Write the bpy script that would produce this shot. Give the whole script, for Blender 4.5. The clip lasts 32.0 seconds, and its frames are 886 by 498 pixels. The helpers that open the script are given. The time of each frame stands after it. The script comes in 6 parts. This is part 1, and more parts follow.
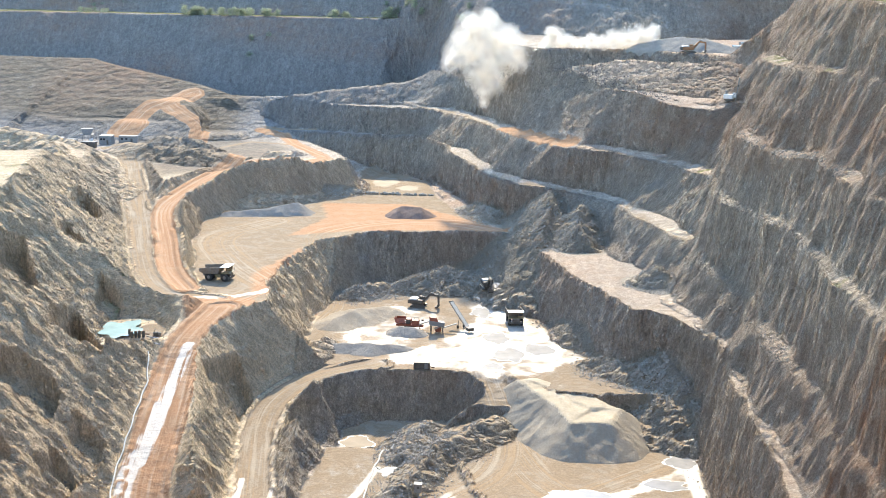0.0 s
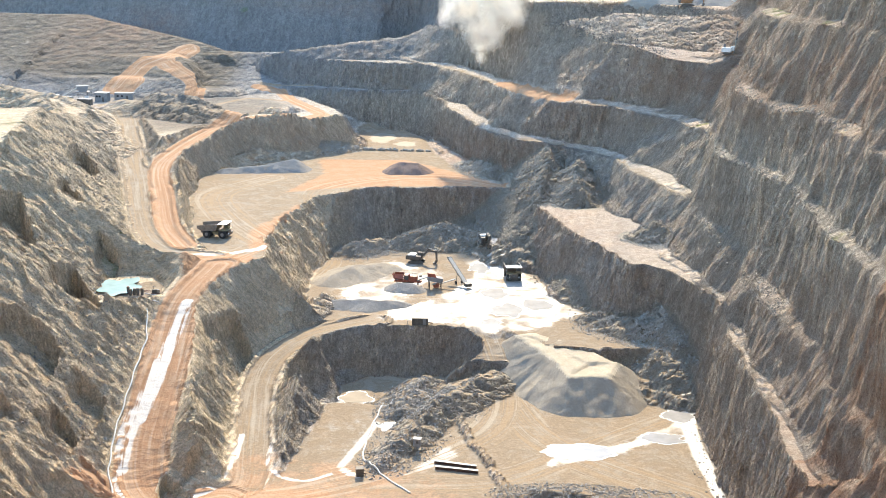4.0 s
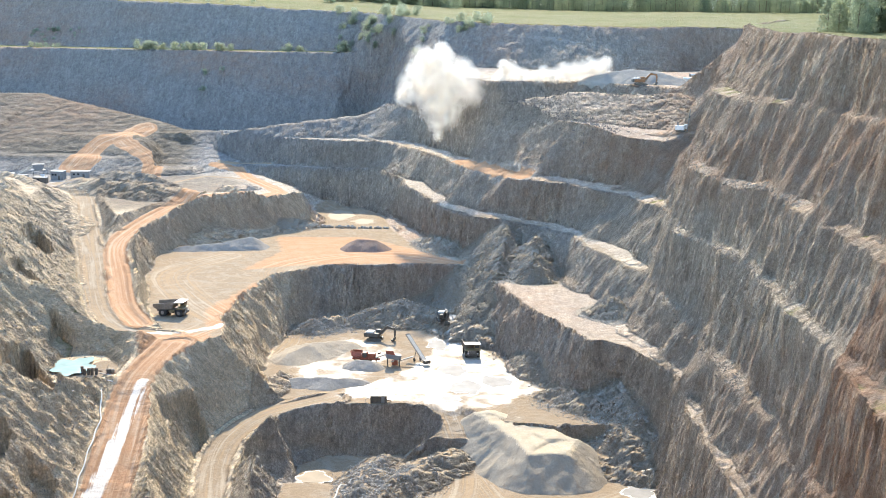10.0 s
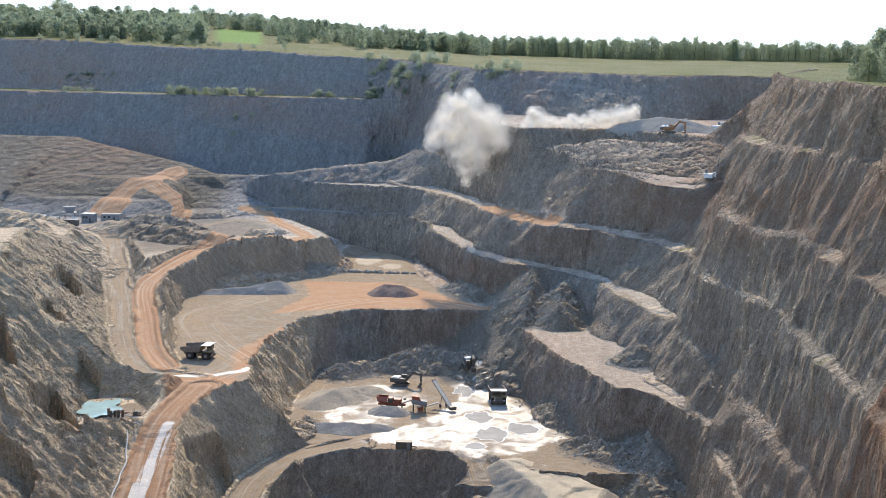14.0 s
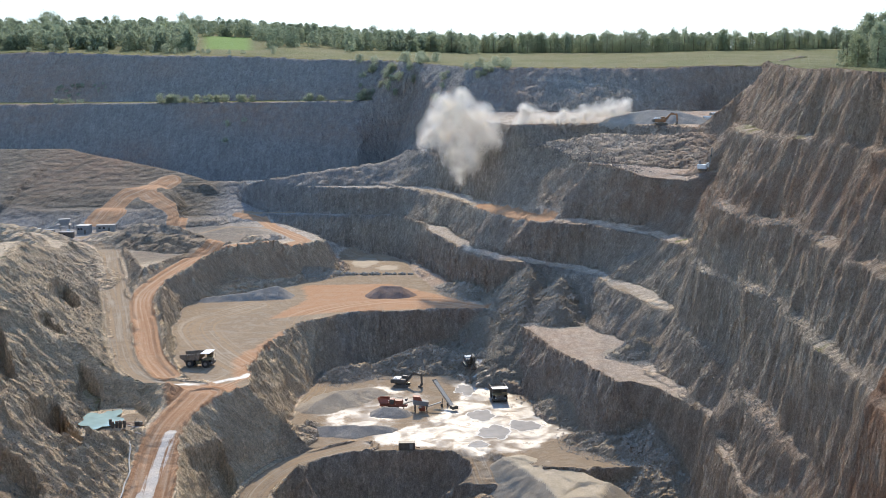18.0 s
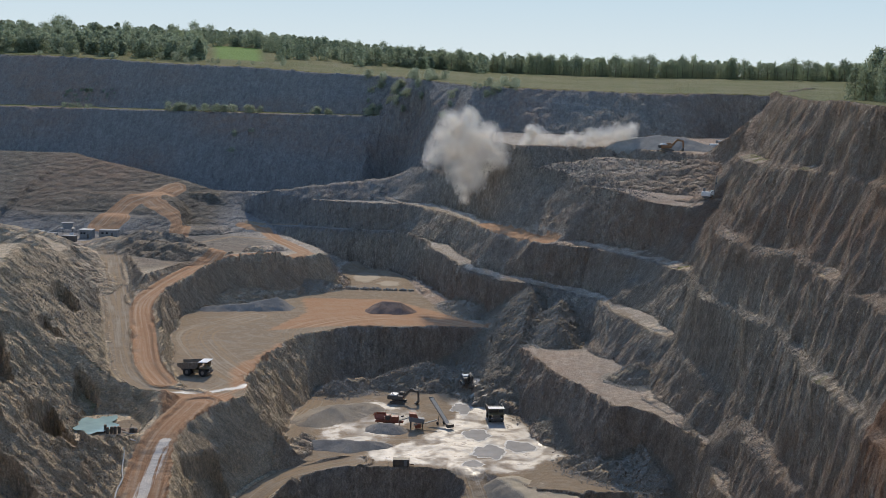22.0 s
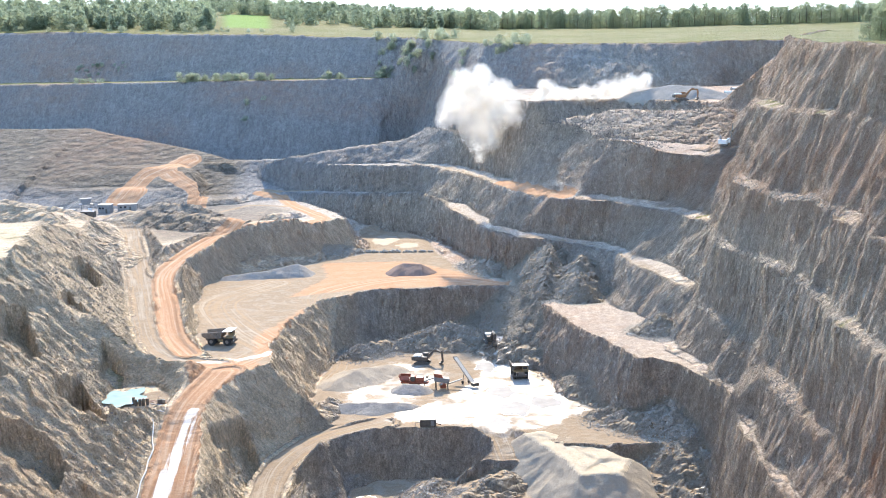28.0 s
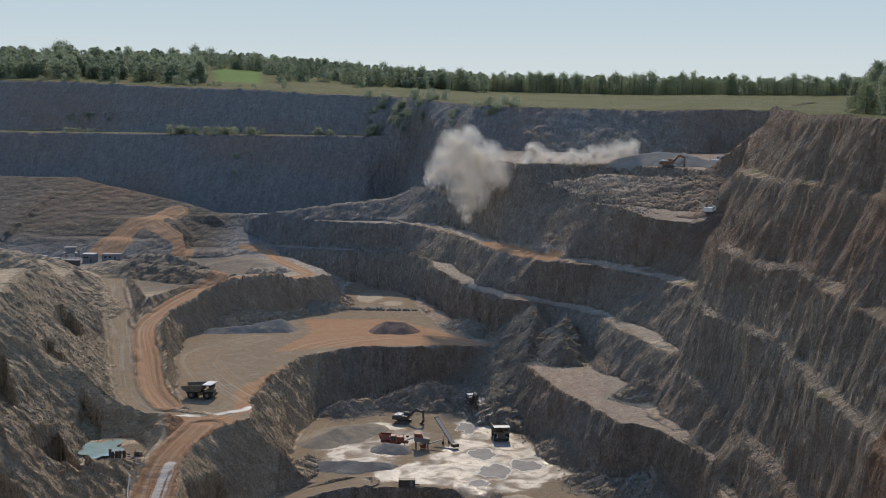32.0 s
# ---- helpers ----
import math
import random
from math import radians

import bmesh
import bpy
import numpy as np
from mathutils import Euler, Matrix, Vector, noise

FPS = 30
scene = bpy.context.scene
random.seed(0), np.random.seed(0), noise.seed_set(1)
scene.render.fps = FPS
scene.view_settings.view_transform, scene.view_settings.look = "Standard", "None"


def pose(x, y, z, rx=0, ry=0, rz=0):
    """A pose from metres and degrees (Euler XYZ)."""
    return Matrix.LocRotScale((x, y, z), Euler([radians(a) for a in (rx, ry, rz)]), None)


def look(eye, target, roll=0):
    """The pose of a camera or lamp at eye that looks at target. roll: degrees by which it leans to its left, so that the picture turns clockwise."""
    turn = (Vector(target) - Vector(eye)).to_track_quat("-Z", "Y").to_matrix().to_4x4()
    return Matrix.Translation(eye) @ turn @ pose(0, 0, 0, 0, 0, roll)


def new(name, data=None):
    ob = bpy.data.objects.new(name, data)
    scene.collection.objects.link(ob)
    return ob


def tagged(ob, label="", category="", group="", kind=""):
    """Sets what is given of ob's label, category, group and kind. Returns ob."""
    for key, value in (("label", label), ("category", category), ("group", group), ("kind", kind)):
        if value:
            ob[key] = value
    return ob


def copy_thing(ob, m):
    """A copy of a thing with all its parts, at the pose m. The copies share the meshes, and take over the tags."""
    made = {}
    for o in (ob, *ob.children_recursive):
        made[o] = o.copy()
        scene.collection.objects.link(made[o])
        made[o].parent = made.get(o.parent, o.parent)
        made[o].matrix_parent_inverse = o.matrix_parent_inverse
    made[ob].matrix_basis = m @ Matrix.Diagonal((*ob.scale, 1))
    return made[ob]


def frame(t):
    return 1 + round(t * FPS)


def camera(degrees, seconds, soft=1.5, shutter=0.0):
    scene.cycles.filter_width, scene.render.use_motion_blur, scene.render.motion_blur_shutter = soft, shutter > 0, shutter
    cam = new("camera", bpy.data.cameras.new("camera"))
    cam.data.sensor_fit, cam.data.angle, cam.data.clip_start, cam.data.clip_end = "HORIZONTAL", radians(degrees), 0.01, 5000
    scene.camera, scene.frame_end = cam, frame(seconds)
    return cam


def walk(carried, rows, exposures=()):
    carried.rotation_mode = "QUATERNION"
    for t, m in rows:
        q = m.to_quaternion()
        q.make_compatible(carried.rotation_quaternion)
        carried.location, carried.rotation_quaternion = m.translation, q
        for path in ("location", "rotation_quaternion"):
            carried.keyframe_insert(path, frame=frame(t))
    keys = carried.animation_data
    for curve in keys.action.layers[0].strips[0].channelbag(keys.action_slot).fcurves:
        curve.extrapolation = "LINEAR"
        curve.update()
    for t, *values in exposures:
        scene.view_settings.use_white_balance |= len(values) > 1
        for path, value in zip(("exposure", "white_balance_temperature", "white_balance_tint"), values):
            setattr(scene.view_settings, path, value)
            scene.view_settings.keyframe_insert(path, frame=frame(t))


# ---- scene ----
EYE = (0.0, 0.0, 110.0)
cam = camera(40.0, 32.0, 0.9)
TURNS = [  # seconds, tilt, lean, heading
    (0, 76.964, -1.043, 2.203), (0.5, 76.187, -1.573, 1.978), (1, 75.289, -1.501, 2.069),
    (1.5, 74.922, -1.160, 2.230), (2, 74.874, -0.977, 2.372), (2.5, 74.877, -0.862, 2.230),
    (3, 74.874, -0.567, 1.933), (3.5, 74.889, -0.835, 1.973), (5.5, 74.775, -0.252, 2.210),
    (6, 74.500, -0.325, 2.065), (6.5, 74.380, -0.497, 1.982), (7, 74.491, -0.573, 1.830),
    (7.5, 74.562, -0.272, 1.613), (8, 74.849, -0.565, 1.415), (8.5, 76.143, -0.382, 0.764),
    (9, 77.938, -0.500, 0.105), (9.5, 78.462, -0.786, 0.088), (10, 78.533, -0.908, 0.038),
    (10.5, 78.656, -1.152, 0.096), (11, 78.608, -1.267, -0.125), (11.5, 78.938, -1.403, 0.132),
    (12, 79.851, -1.299, 0.561), (12.5, 80.445, -1.078, 1.030), (13, 80.616, -0.990, 0.969),
    (13.5, 80.665, -1.399, 1.287), (15.5, 80.181, 0.691, 0.866), (16, 79.809, 0.412, -1.167),
    (16.5, 80.445, 0.808, -1.099), (17, 80.603, 1.078, -0.436), (17.5, 80.513, 0.829, 0.415),
    (18, 80.640, 0.672, 0.908), (18.5, 80.930, 1.033, 0.709), (19, 81.220, -0.136, 0.528),
    (19.5, 81.236, 0.321, -0.022), (20, 81.264, -0.000, 0.000), (20.5, 81.744, -0.717, 0.212),
    (21, 82.219, -0.780, 0.560), (21.5, 82.601, -1.123, 0.921), (22, 81.470, -1.432, 1.336),
    (22.5, 80.521, -1.337, 1.415), (23, 79.606, -0.342, 0.981), (23.5, 78.766, 0.827, 0.807),
    (24, 79.357, 1.430, 0.922), (24.5, 80.355, 0.749, 1.366), (25, 79.994, -0.268, 1.843),
    (25.5, 78.587, 0.116, 2.209), (27.5, 79.367, 0.915, 1.999), (28, 79.586, 1.139, 1.787),
    (28.5, 79.477, 1.016, 1.700), (29, 79.833, 0.389, 1.521), (29.5, 80.402, 0.111, 1.406),
    (30, 80.523, 0.100, 1.362), (30.5, 80.302, 0.604, 1.111), (31, 81.032, -0.112, 0.946),
    (31.5, 82.120, -0.622, 1.662), (32, 82.375, -0.624, 1.353),
]
EXPOSE = [(0.0, 2.15, 6600, 5), (3.0, 2.20, 6700, 5), (6.0, 2.16, 6800, 5), (8.0, 2.25, 6750, 5), (10.0, 2.25, 6600, 5), (11.0, 2.25, 6600, 5), (12.0, 2.05, 6550, 6), (13.0, 1.59, 6450, 9), (16.0, 1.46, 6400, 9), (17.0, 1.52, 6400, 9), (18.0, 1.29, 6400, 9), (19.0, 0.84, 6400, 9),
          (20.0, 0.70, 6400, 9), (22.0, 0.52, 6400, 9), (24.0, 1.99, 6350, 9), (25.0, 1.74, 6350, 9), (28.0, 2.27, 6350, 9), (30.0, 1.66, 6350, 9), (31.0, 1.64, 6350, 9), (32.0, 0.36, 6600, 10)]
walk(cam, [(t, pose(*EYE, rx, ry, rz)) for t, rx, ry, rz in TURNS], EXPOSE)

# ---- light ----
SUN_AZ, SUN_EL = -2.0, 37.0   # degrees to the right of straight ahead, degrees above the horizon
world = bpy.data.worlds.new("sky")
scene.world = world
world.use_nodes = True
wn = world.node_tree
sky = wn.nodes.new("ShaderNodeTexSky")
sky.sky_type, sky.sun_disc = "NISHITA", False
sky.sun_elevation, sky.sun_rotation = radians(SUN_EL), radians(SUN_AZ)
sky.air_density, sky.dust_density, sky.ozone_density = 0.9, 0.0, 1.6
wn.links.new(sky.outputs[0], wn.nodes["Background"].inputs[0])
wn.nodes["Background"].inputs[1].default_value = 0.15
sun = new("sun", bpy.data.lights.new("sun", "SUN"))
sun.data.energy, sun.data.angle, sun.data.color = 2.0, radians(0.6), (1.0, 0.86, 0.67)
sun_way = Vector((math.sin(radians(SUN_AZ)) * math.cos(radians(SUN_EL)), math.cos(radians(SUN_AZ)) * math.cos(radians(SUN_EL)), math.sin(radians(SUN_EL))))
sun.matrix_world = look((40, 300, 400), Vector((40, 300, 400)) - sun_way)


# ---- noise and distance ----
def lattice(ix, iy, iz):
    h = (ix * 374761393 + iy * 668265263 + iz * 2147483647 + 1013) & 0xFFFFFFFF
    h = ((h ^ (h >> 13)) * 1274126177) & 0xFFFFFFFF
    return ((h ^ (h >> 16)) & 0xFFFF) / 32767.5 - 1.0


def vnoise(x, y, z=0.0):
    x, y, z = np.broadcast_arrays(np.asarray(x, float), np.asarray(y, float), np.asarray(z, float))
    fx, fy, fz = np.floor(x), np.floor(y), np.floor(z)
    ix, iy, iz = fx.astype(np.int64), fy.astype(np.int64), fz.astype(np.int64)
    u, v, w = x - fx, y - fy, z - fz
    u, v, w = (a * a * (3 - 2 * a) for a in (u, v, w))
    out = 0
    for dx in (0, 1):
        for dy in (0, 1):
            for dz in (0, 1):
                out = out + lattice(ix + dx, iy + dy, iz + dz) * (u if dx else 1 - u) * (v if dy else 1 - v) * (w if dz else 1 - w)
    return out


def fbm(x, y, z=0.0, octaves=4, gain=0.5):
    out, amp = 0, 1.0
    for k in range(octaves):
        out = out + amp * vnoise(x * 2 ** k + 17 * k, y * 2 ** k - 9 * k, np.asarray(z) * 2 ** k)
        amp *= gain
    return out


def edge_distance(px, py, line, closed):
    """Distance to a line of (x, y, z) points and the z of the nearest place on it."""
    best = np.full(px.shape, 1e9)
    zed = np.zeros(px.shape)
    n = len(line)
    for i in range(n if closed else n - 1):
        a, b = line[i], line[(i + 1) % n]
        dx, dy = b[0] - a[0], b[1] - a[1]
        t = np.clip(((px - a[0]) * dx + (py - a[1]) * dy) / max(dx * dx + dy * dy, 1e-9), 0, 1)
        d = np.hypot(px - a[0] - t * dx, py - a[1] - t * dy)
        near = d < best
        best[near] = d[near]
        zed[near] = (a[2] + t * (b[2] - a[2]))[near]
    return best, zed


def inside(px, py, line):
    res = np.zeros(px.shape, bool)
    n = len(line)
    for i in range(n):
        a, b = line[i], line[(i + 1) % n]
        if a[1] == b[1]:
            continue
        cross = (a[1] > py) != (b[1] > py)
        res ^= cross & (px < (b[0] - a[0]) * (py - a[1]) / (b[1] - a[1]) + a[0])
    return res


def signed(px, py, line):
    d, z = edge_distance(px, py, line, True)
    return np.where(inside(px, py, line), -d, d), z


# ---- the plan: crests, toes and roads in metres, main pit floor at 0 ----
def at(z, *pts):
    return [(*p, z) for p in pts]


# every crest is a polyline of (x, y, z); below it the rock is taken away down to the next floor
CREST_RIM = at(110, (-960, 760), (-530, 757), (-228, 746), (-128, 738), (-38, 728)) + at(99, (5, 650), (60, 634), (165, 632), (160, 600), (142, 545)) + at(96, (124, 500), (110, 465)) + at(101, (98, 400), (95, 359)) + at(
    103.3, (93, 308), (91, 270), (89, 240), (89, 120), (60, 6), (0, 5), (-60, 6), (-400, 20), (-900, 100))
CREST_VEG = at(81.4, (-930, 708), (-530, 705), (-212, 695), (-120, 690), (-60, 692), (-29, 690)) + at(78.5, (4.6, 548)) + at(77.5, (23.2, 510), (52, 521), (73.4, 504), (94, 484)) + at(
    79, (102, 470)) + at(84, (84, 385), (84, 350)) + at(86.5, (85.5, 299), (87, 272)) + at(88.5, (83.5, 228), (83, 120), (55, 14), (-55, 14), (-400, 40), (-880, 130))
CREST_HUT = at(62, (-600, 635), (-260, 630), (-162, 625), (-107, 618), (-62, 614), (-30, 607), (-8, 566)) + at(65.5, (4, 532), (11.4, 519), (28.4, 500), (47.5, 467)) + at(64.5, (65, 431), (76, 420), (85, 418)) + at(
    64, (72, 352), (75, 310)) + at(67, (77.5, 291), (76, 263), (76.5, 243), (76, 224), (75.5, 204), (74, 110), (48, 30), (-48, 30), (-110, 230), (-140, 350), (-200, 440), (-280, 520))
CREST_B1 = at(45, (-150, 600), (-120, 592), (-92, 582), (-57, 574), (-36, 569), (-18, 562)) + at(45.2, (-2.45, 520), (8.8, 488), (17.7, 467.5), (31.6, 450)) + at(
    45.5, (45.5, 442), (62, 417), (72, 388)) + at(47.5, (66, 335), (70.5, 318)) + at(50, (69, 293), (72.5, 283), (71.5, 258), (69, 236), (69, 217), (68, 202), (65.6, 173), (64, 100), (44, 48), (-44, 48), (-60, 230), (-85, 340), (-104, 440), (-160, 500), (-205, 515), (-205, 545), (-150, 560))
CREST_B2 = at(34, (-100, 568), (-78, 566), (-56, 562), (-40, 556)) + at(33, (-25, 537), (-14, 513)) + at(31.5, (-2, 472), (9, 450), (21, 445)) + at(
    30, (33, 441), (44, 425), (54, 389)) + at(28.5, (63, 366), (62.8, 329), (66.5, 308), (65, 272), (64.5, 245), (66.6, 224), (64, 198), (63, 171), (61, 100), (40, 60), (-40, 60), (-50, 300), (-46, 492), (-53, 500), (-63, 520), (-80, 552))
FLOOR_MID = at(17, (-89, 361), (-100, 403), (-104, 436), (-98, 452), (-91, 469), (-68, 486), (-52, 502), (-57, 545), (-52, 557), (-36, 550), (-25, 530), (-20, 498), (-13, 474), (2, 452), (15, 433),
               (28, 400), (46, 369), (50, 355), (57.5, 318), (60, 285), (61.2, 268), (60.6, 247), (59.5, 231), (60, 211), (59.5, 196), (57, 95), (-60, 95), (-66, 300), (-76, 326))
FLOOR_PIT = at(0, (-40, 322), (-50, 333), (-53, 353), (-53, 378), (-48, 405), (-34, 420), (-14, 426), (4, 424), (13, 398), (19, 375), (25, 362), (32, 343), (37, 328), (50, 324), (57, 300), (53, 240), (50, 95), (-20, 95), (-20, 300))
FLOOR_LOW = at(-9, (-44, 247), (-40, 270), (-38, 296), (-15, 302), (2, 306), (42, 306), (52, 304), (55, 296), (55, 276), (54, 240), (52, 200), (50, 95), (-84, 95), (-80, 215), (-66, 225), (-52, 231))
FLOOR_SUMP = at(-13, (-37.5, 297), (-38.5, 314), (-31, 318), (-10, 319), (-4, 314), (-12, 304), (-24, 297))
W30 = at(31, (-150, 540), (-178, 544), (-215, 545), (-210, 512), (-165, 500), (-136, 462), (-124, 440), (-110, 440), (-100, 487), (-52, 496), (-62, 518), (-77, 556), (-91, 568), (-104, 572), (-112, 550))
W_TOP = at(38, (-300, 440), (-165, 425), (-135, 470), (-150, 560), (-300, 600))
LOW_ROAD = [(-30, 328, 0), (-46, 318, -1), (-54, 307, -3), (-56, 294, -5), (-54, 275, -7), (-51.5, 256, -8.6), (-50, 242, -9.5), (-54, 235, -10)]
RAMP = [(-54, 235, -10), (-64, 231, -9.5), (-71, 236, -8), (-74, 247, -4), (-75, 262, 1), (-76, 278, 6), (-77, 292, 10), (-76, 304, 14), (-72, 323, 17)]
PALE_ROAD = [(-163, 518, 31), (-148, 496, 30), (-133.5, 452, 27.5), (-118.5, 406, 24), (-107, 371, 20.5), (-98, 347, 18.5), (-88, 334, 17.5), (-76, 331, 17)]
ORANGE_ROAD = [(-86, 339, 17.5), (-95, 356, 19), (-103, 381, 22), (-112, 412, 25), (-112, 430, 27), (-107, 464, 29), (-99, 492, 30.5)]
HILL_TRACKS = [([(-146, 600, 0), (-150, 592, 0), (-153, 579, 0), (-160, 575, 0), (-163, 569, 0), (-165, 561, 0), (-168, 550, 0)], 12),
               ([(-153, 578, 0), (-149, 571, 0), (-142, 564, 0), (-136, 560, 0), (-132, 555, 0), (-131, 545, 0), (-127, 525, 0)], 9),
               ([(-164, 566, 0), (-159, 554, 0), (-163, 545, 0)], 7)]
YARD_TRACKS = [([(-97, 474, 0), (-88, 480, 0), (-77, 487, 0), (-67, 503, 0), (-74, 519, 0), (-86, 543, 0), (-95, 567, 0), (-106, 568, 0)], 5),
               ([(-155, 545, 0), (-140, 525, 0), (-122, 503, 0), (-108, 482, 0), (-97, 474, 0)], 3), ([(-123, 500, 0), (-116, 528, 0), (-107, 547, 0), (-88, 541, 0)], 3),
               ([(-104, 572, 0), (-92, 575, 0), (-80, 576, 0)], 4)]
PIT_RAMP = [(0, 324, 0), (3, 311, -3.5), (6, 293, -9)]
POND_HOLLOW = at(13.7, (-103, 321), (-91, 321), (-85, 312), (-84, 303), (-91, 293), (-97, 294), (-101, 304))

# steep notches where beds have been broken out of the western slope
NOTCHES = [(9, at(0, (-111, 299), (-109, 311), (-94, 290), (-93, 281), (-103, 272))), (7, at(0, (-110, 259), (-106, 262.5), (-101, 264), (-95, 260.5), (-95, 249), (-110, 246))), (5, at(0, (-92, 259), (-85, 257), (-84, 248), (-91, 246))),
           (5, at(0, (-92, 244.5), (-86, 242), (-85, 233), (-92, 231))), (9, at(0, (-133.4, 325), (-129, 328), (-117, 307), (-117, 297), (-128, 292))), (7, at(0, (-137, 398), (-134, 399), (-125, 387), (-125, 378), (-133, 376))),
           (5, at(0, (-109, 333), (-100.5, 326.5), (-100, 319), (-107, 318))), (6, at(0, (-72, 298), (-66, 311), (-60, 305), (-62, 292), (-67, 288))), (3, at(0, (-68, 240.5), (-61, 236), (-61, 231), (-68, 231))),
           (5, at(0, (-125, 352), (-116, 345), (-116, 336), (-124, 336))), (4, at(0, (-104, 236), (-97, 233), (-97, 225), (-104, 224))), (4, at(0, (-120, 276), (-113, 274), (-113, 264), (-120, 263)))]

# where lorries drive: (line, width), with tyre marks along them
FLOOR_TRACKS = [([(0, 324, 0), (3, 311, 0), (6, 293, 0), (2, 272, 0), (-16, 252, 0), (-38, 238, 0), (-54, 235, 0)], 12), ([(6, 300, 0), (14, 272, 0), (28, 254, 0), (46, 240, 0)], 12),
                ([(-54, 235, 0), (-25, 243, 0), (5, 246, 0), (30, 268, 0), (48, 284, 0)], 9), ([(-46, 318, 0), (-22, 331, 0), (0, 343, 0), (9, 368, 0), (2, 398, 0)], 14),
                ([(-72, 323, 0), (-62, 345, 0), (-52, 385, 0), (-56, 420, 0), (-36, 442, 0), (-10, 446, 0), (10, 432, 0)], 14), ([(-62, 345, 0), (-80, 375, 0), (-92, 410, 0), (-78, 440, 0)], 14),
                ([(-40, 355, 0), (-25, 350, 0), (-8, 352, 0), (8, 345, 0)], 10)]


def rounded(line, n=4):
    """The line drawn as a smooth curve through its points."""
    out = []
    for i in range(len(line) - 1):
        p = [np.array(line[min(max(k, 0), len(line) - 1)], float) for k in (i - 1, i, i + 1, i + 2)]
        for j in range(n):
            t = j / n
            out.append(tuple(0.5 * (2 * p[1] + (p[2] - p[0]) * t + (2 * p[0] - 5 * p[1] + 4 * p[2] - p[3]) * t * t + (3 * p[1] - p[0] - 3 * p[2] + p[3]) * t ** 3)))
    return out + [tuple(line[-1])]


RAMP, LOW_ROAD, PALE_ROAD, ORANGE_ROAD = rounded(RAMP), rounded(LOW_ROAD), rounded(PALE_ROAD), rounded(ORANGE_ROAD)

# (line, width, bank slope, reach of the bank)
ROADS = [(LOW_ROAD, 10, 1.3, 20), (RAMP, 11, 0.85, 80), (PALE_ROAD, 9, 0.8, 80), (ORANGE_ROAD, 7, 0.9, 20), (PIT_RAMP, 11, 0.4, 10)]
BLASTED = [(34, 500, 71.5), (44, 495, 74), (58, 491, 75.5), (76, 479, 76.5), (90, 466, 77.3)]   # loose slope below the upper bench
TALUS = [(-135, 580, 45), (-110, 583, 47.3), (-83, 588, 50.4), (-53, 594, 54), (-25, 601, 57.6), (-8, 592, 58.4), (0, 560, 58.5)]   # under the northern wall
# heaps: ridge line with heights, bank slope, roughness of the surface
HEAPS = [
    ([(24, 440, 31), (22, 420, 25), (20, 405, 18)], 0.75, 1.6),             # scree under the eastern ramp
    ([(34, 425, 29), (33, 410, 24)], 0.7, 1.6),
    ([(45, 338, 5), (52, 322, 7), (55, 310, 4)], 0.6, 1.5),                  # rubble under the ledge
    ([(33, 331, 3), (43, 322, 4), (48, 312, 1)], 0.5, 1.4),
    ([(52, 362, 23), (57, 352, 20)], 0.75, 1.2),                             # heap on the ledge
    ([(-28, 408, 4), (-12, 414, 8), (2, 412, 5)], 0.55, 1.3),               # rubble under the northern face
    ([(-44, 398, 4), (-34, 408, 3)], 0.6, 1.2),
    ([(4, 303, -4.5), (-1, 297, -4.5), (-7.4, 287, -4.8), (-13.2, 274, -5), (-18.3, 259, -6), (-21.5, 250, -7.3)], 0.6, 1.2),   # broken rock beside the sump
    ([(-13, 304, -7.5), (-16, 292, -7), (-19, 280, -7.2)], 0.5, 1.2),
    ([(-320, 632, 63), (-232, 628, 61), (-206, 628, 61), (-170, 618, 54.5), (-139, 608, 49), (-120, 600, 44)], 0.30, 0.25),  # waste tip
    ([(-225, 474, 48), (-190, 466, 45.5), (-170, 456, 43.5), (-158, 440, 42)], 0.5, 0.9),
    ([(-215, 508, 42), (-190, 500, 40), (-170, 490, 38.5), (-156, 472, 36)], 0.5, 0.9),
    ([(-152, 508, 35.5), (-128, 498, 35), (-113, 508, 33)], 0.45, 0.9),
    ([(-128, 492, 36.5), (-114, 484, 36), (-103, 491, 34.5)], 0.55, 0.8), ([(-142, 522, 37), (-122, 513, 36.5)], 0.5, 0.8), ([(-90, 505, 33.5), (-80, 512, 33)], 0.5, 0.8),
    ([(-5.7, 290, -8.1), (-2.2, 272, -8.0), (1.3, 256, -8.0), (5.6, 243, -8.1), (8, 236, -8.2)], 0.8, 0.5), ([(8, 238, -8.2), (18, 239.5, -7.9), (30, 238.5, -8.0), (43, 237, -8.2)], 0.5, 1.15),   # bunds on the lower floor
    ([(66, 408, 51.5)], 0.75, 0.4),                                            # cone on the bench
    ([(-50, 330, 3), (-46, 342, 4)], 0.7, 1.0),
    ([(-80, 490, 19), (-66, 494, 21), (-56, 500, 19)], 0.6, 1.3),
    ([(-5, 470, 20), (4, 452, 21)], 0.6, 1.3),
    ([(56.5, 191, 17.5), (59.5, 186, 21.5), (63, 178, 26)], 1.1, 1.0),               # red spur of the near wall
]


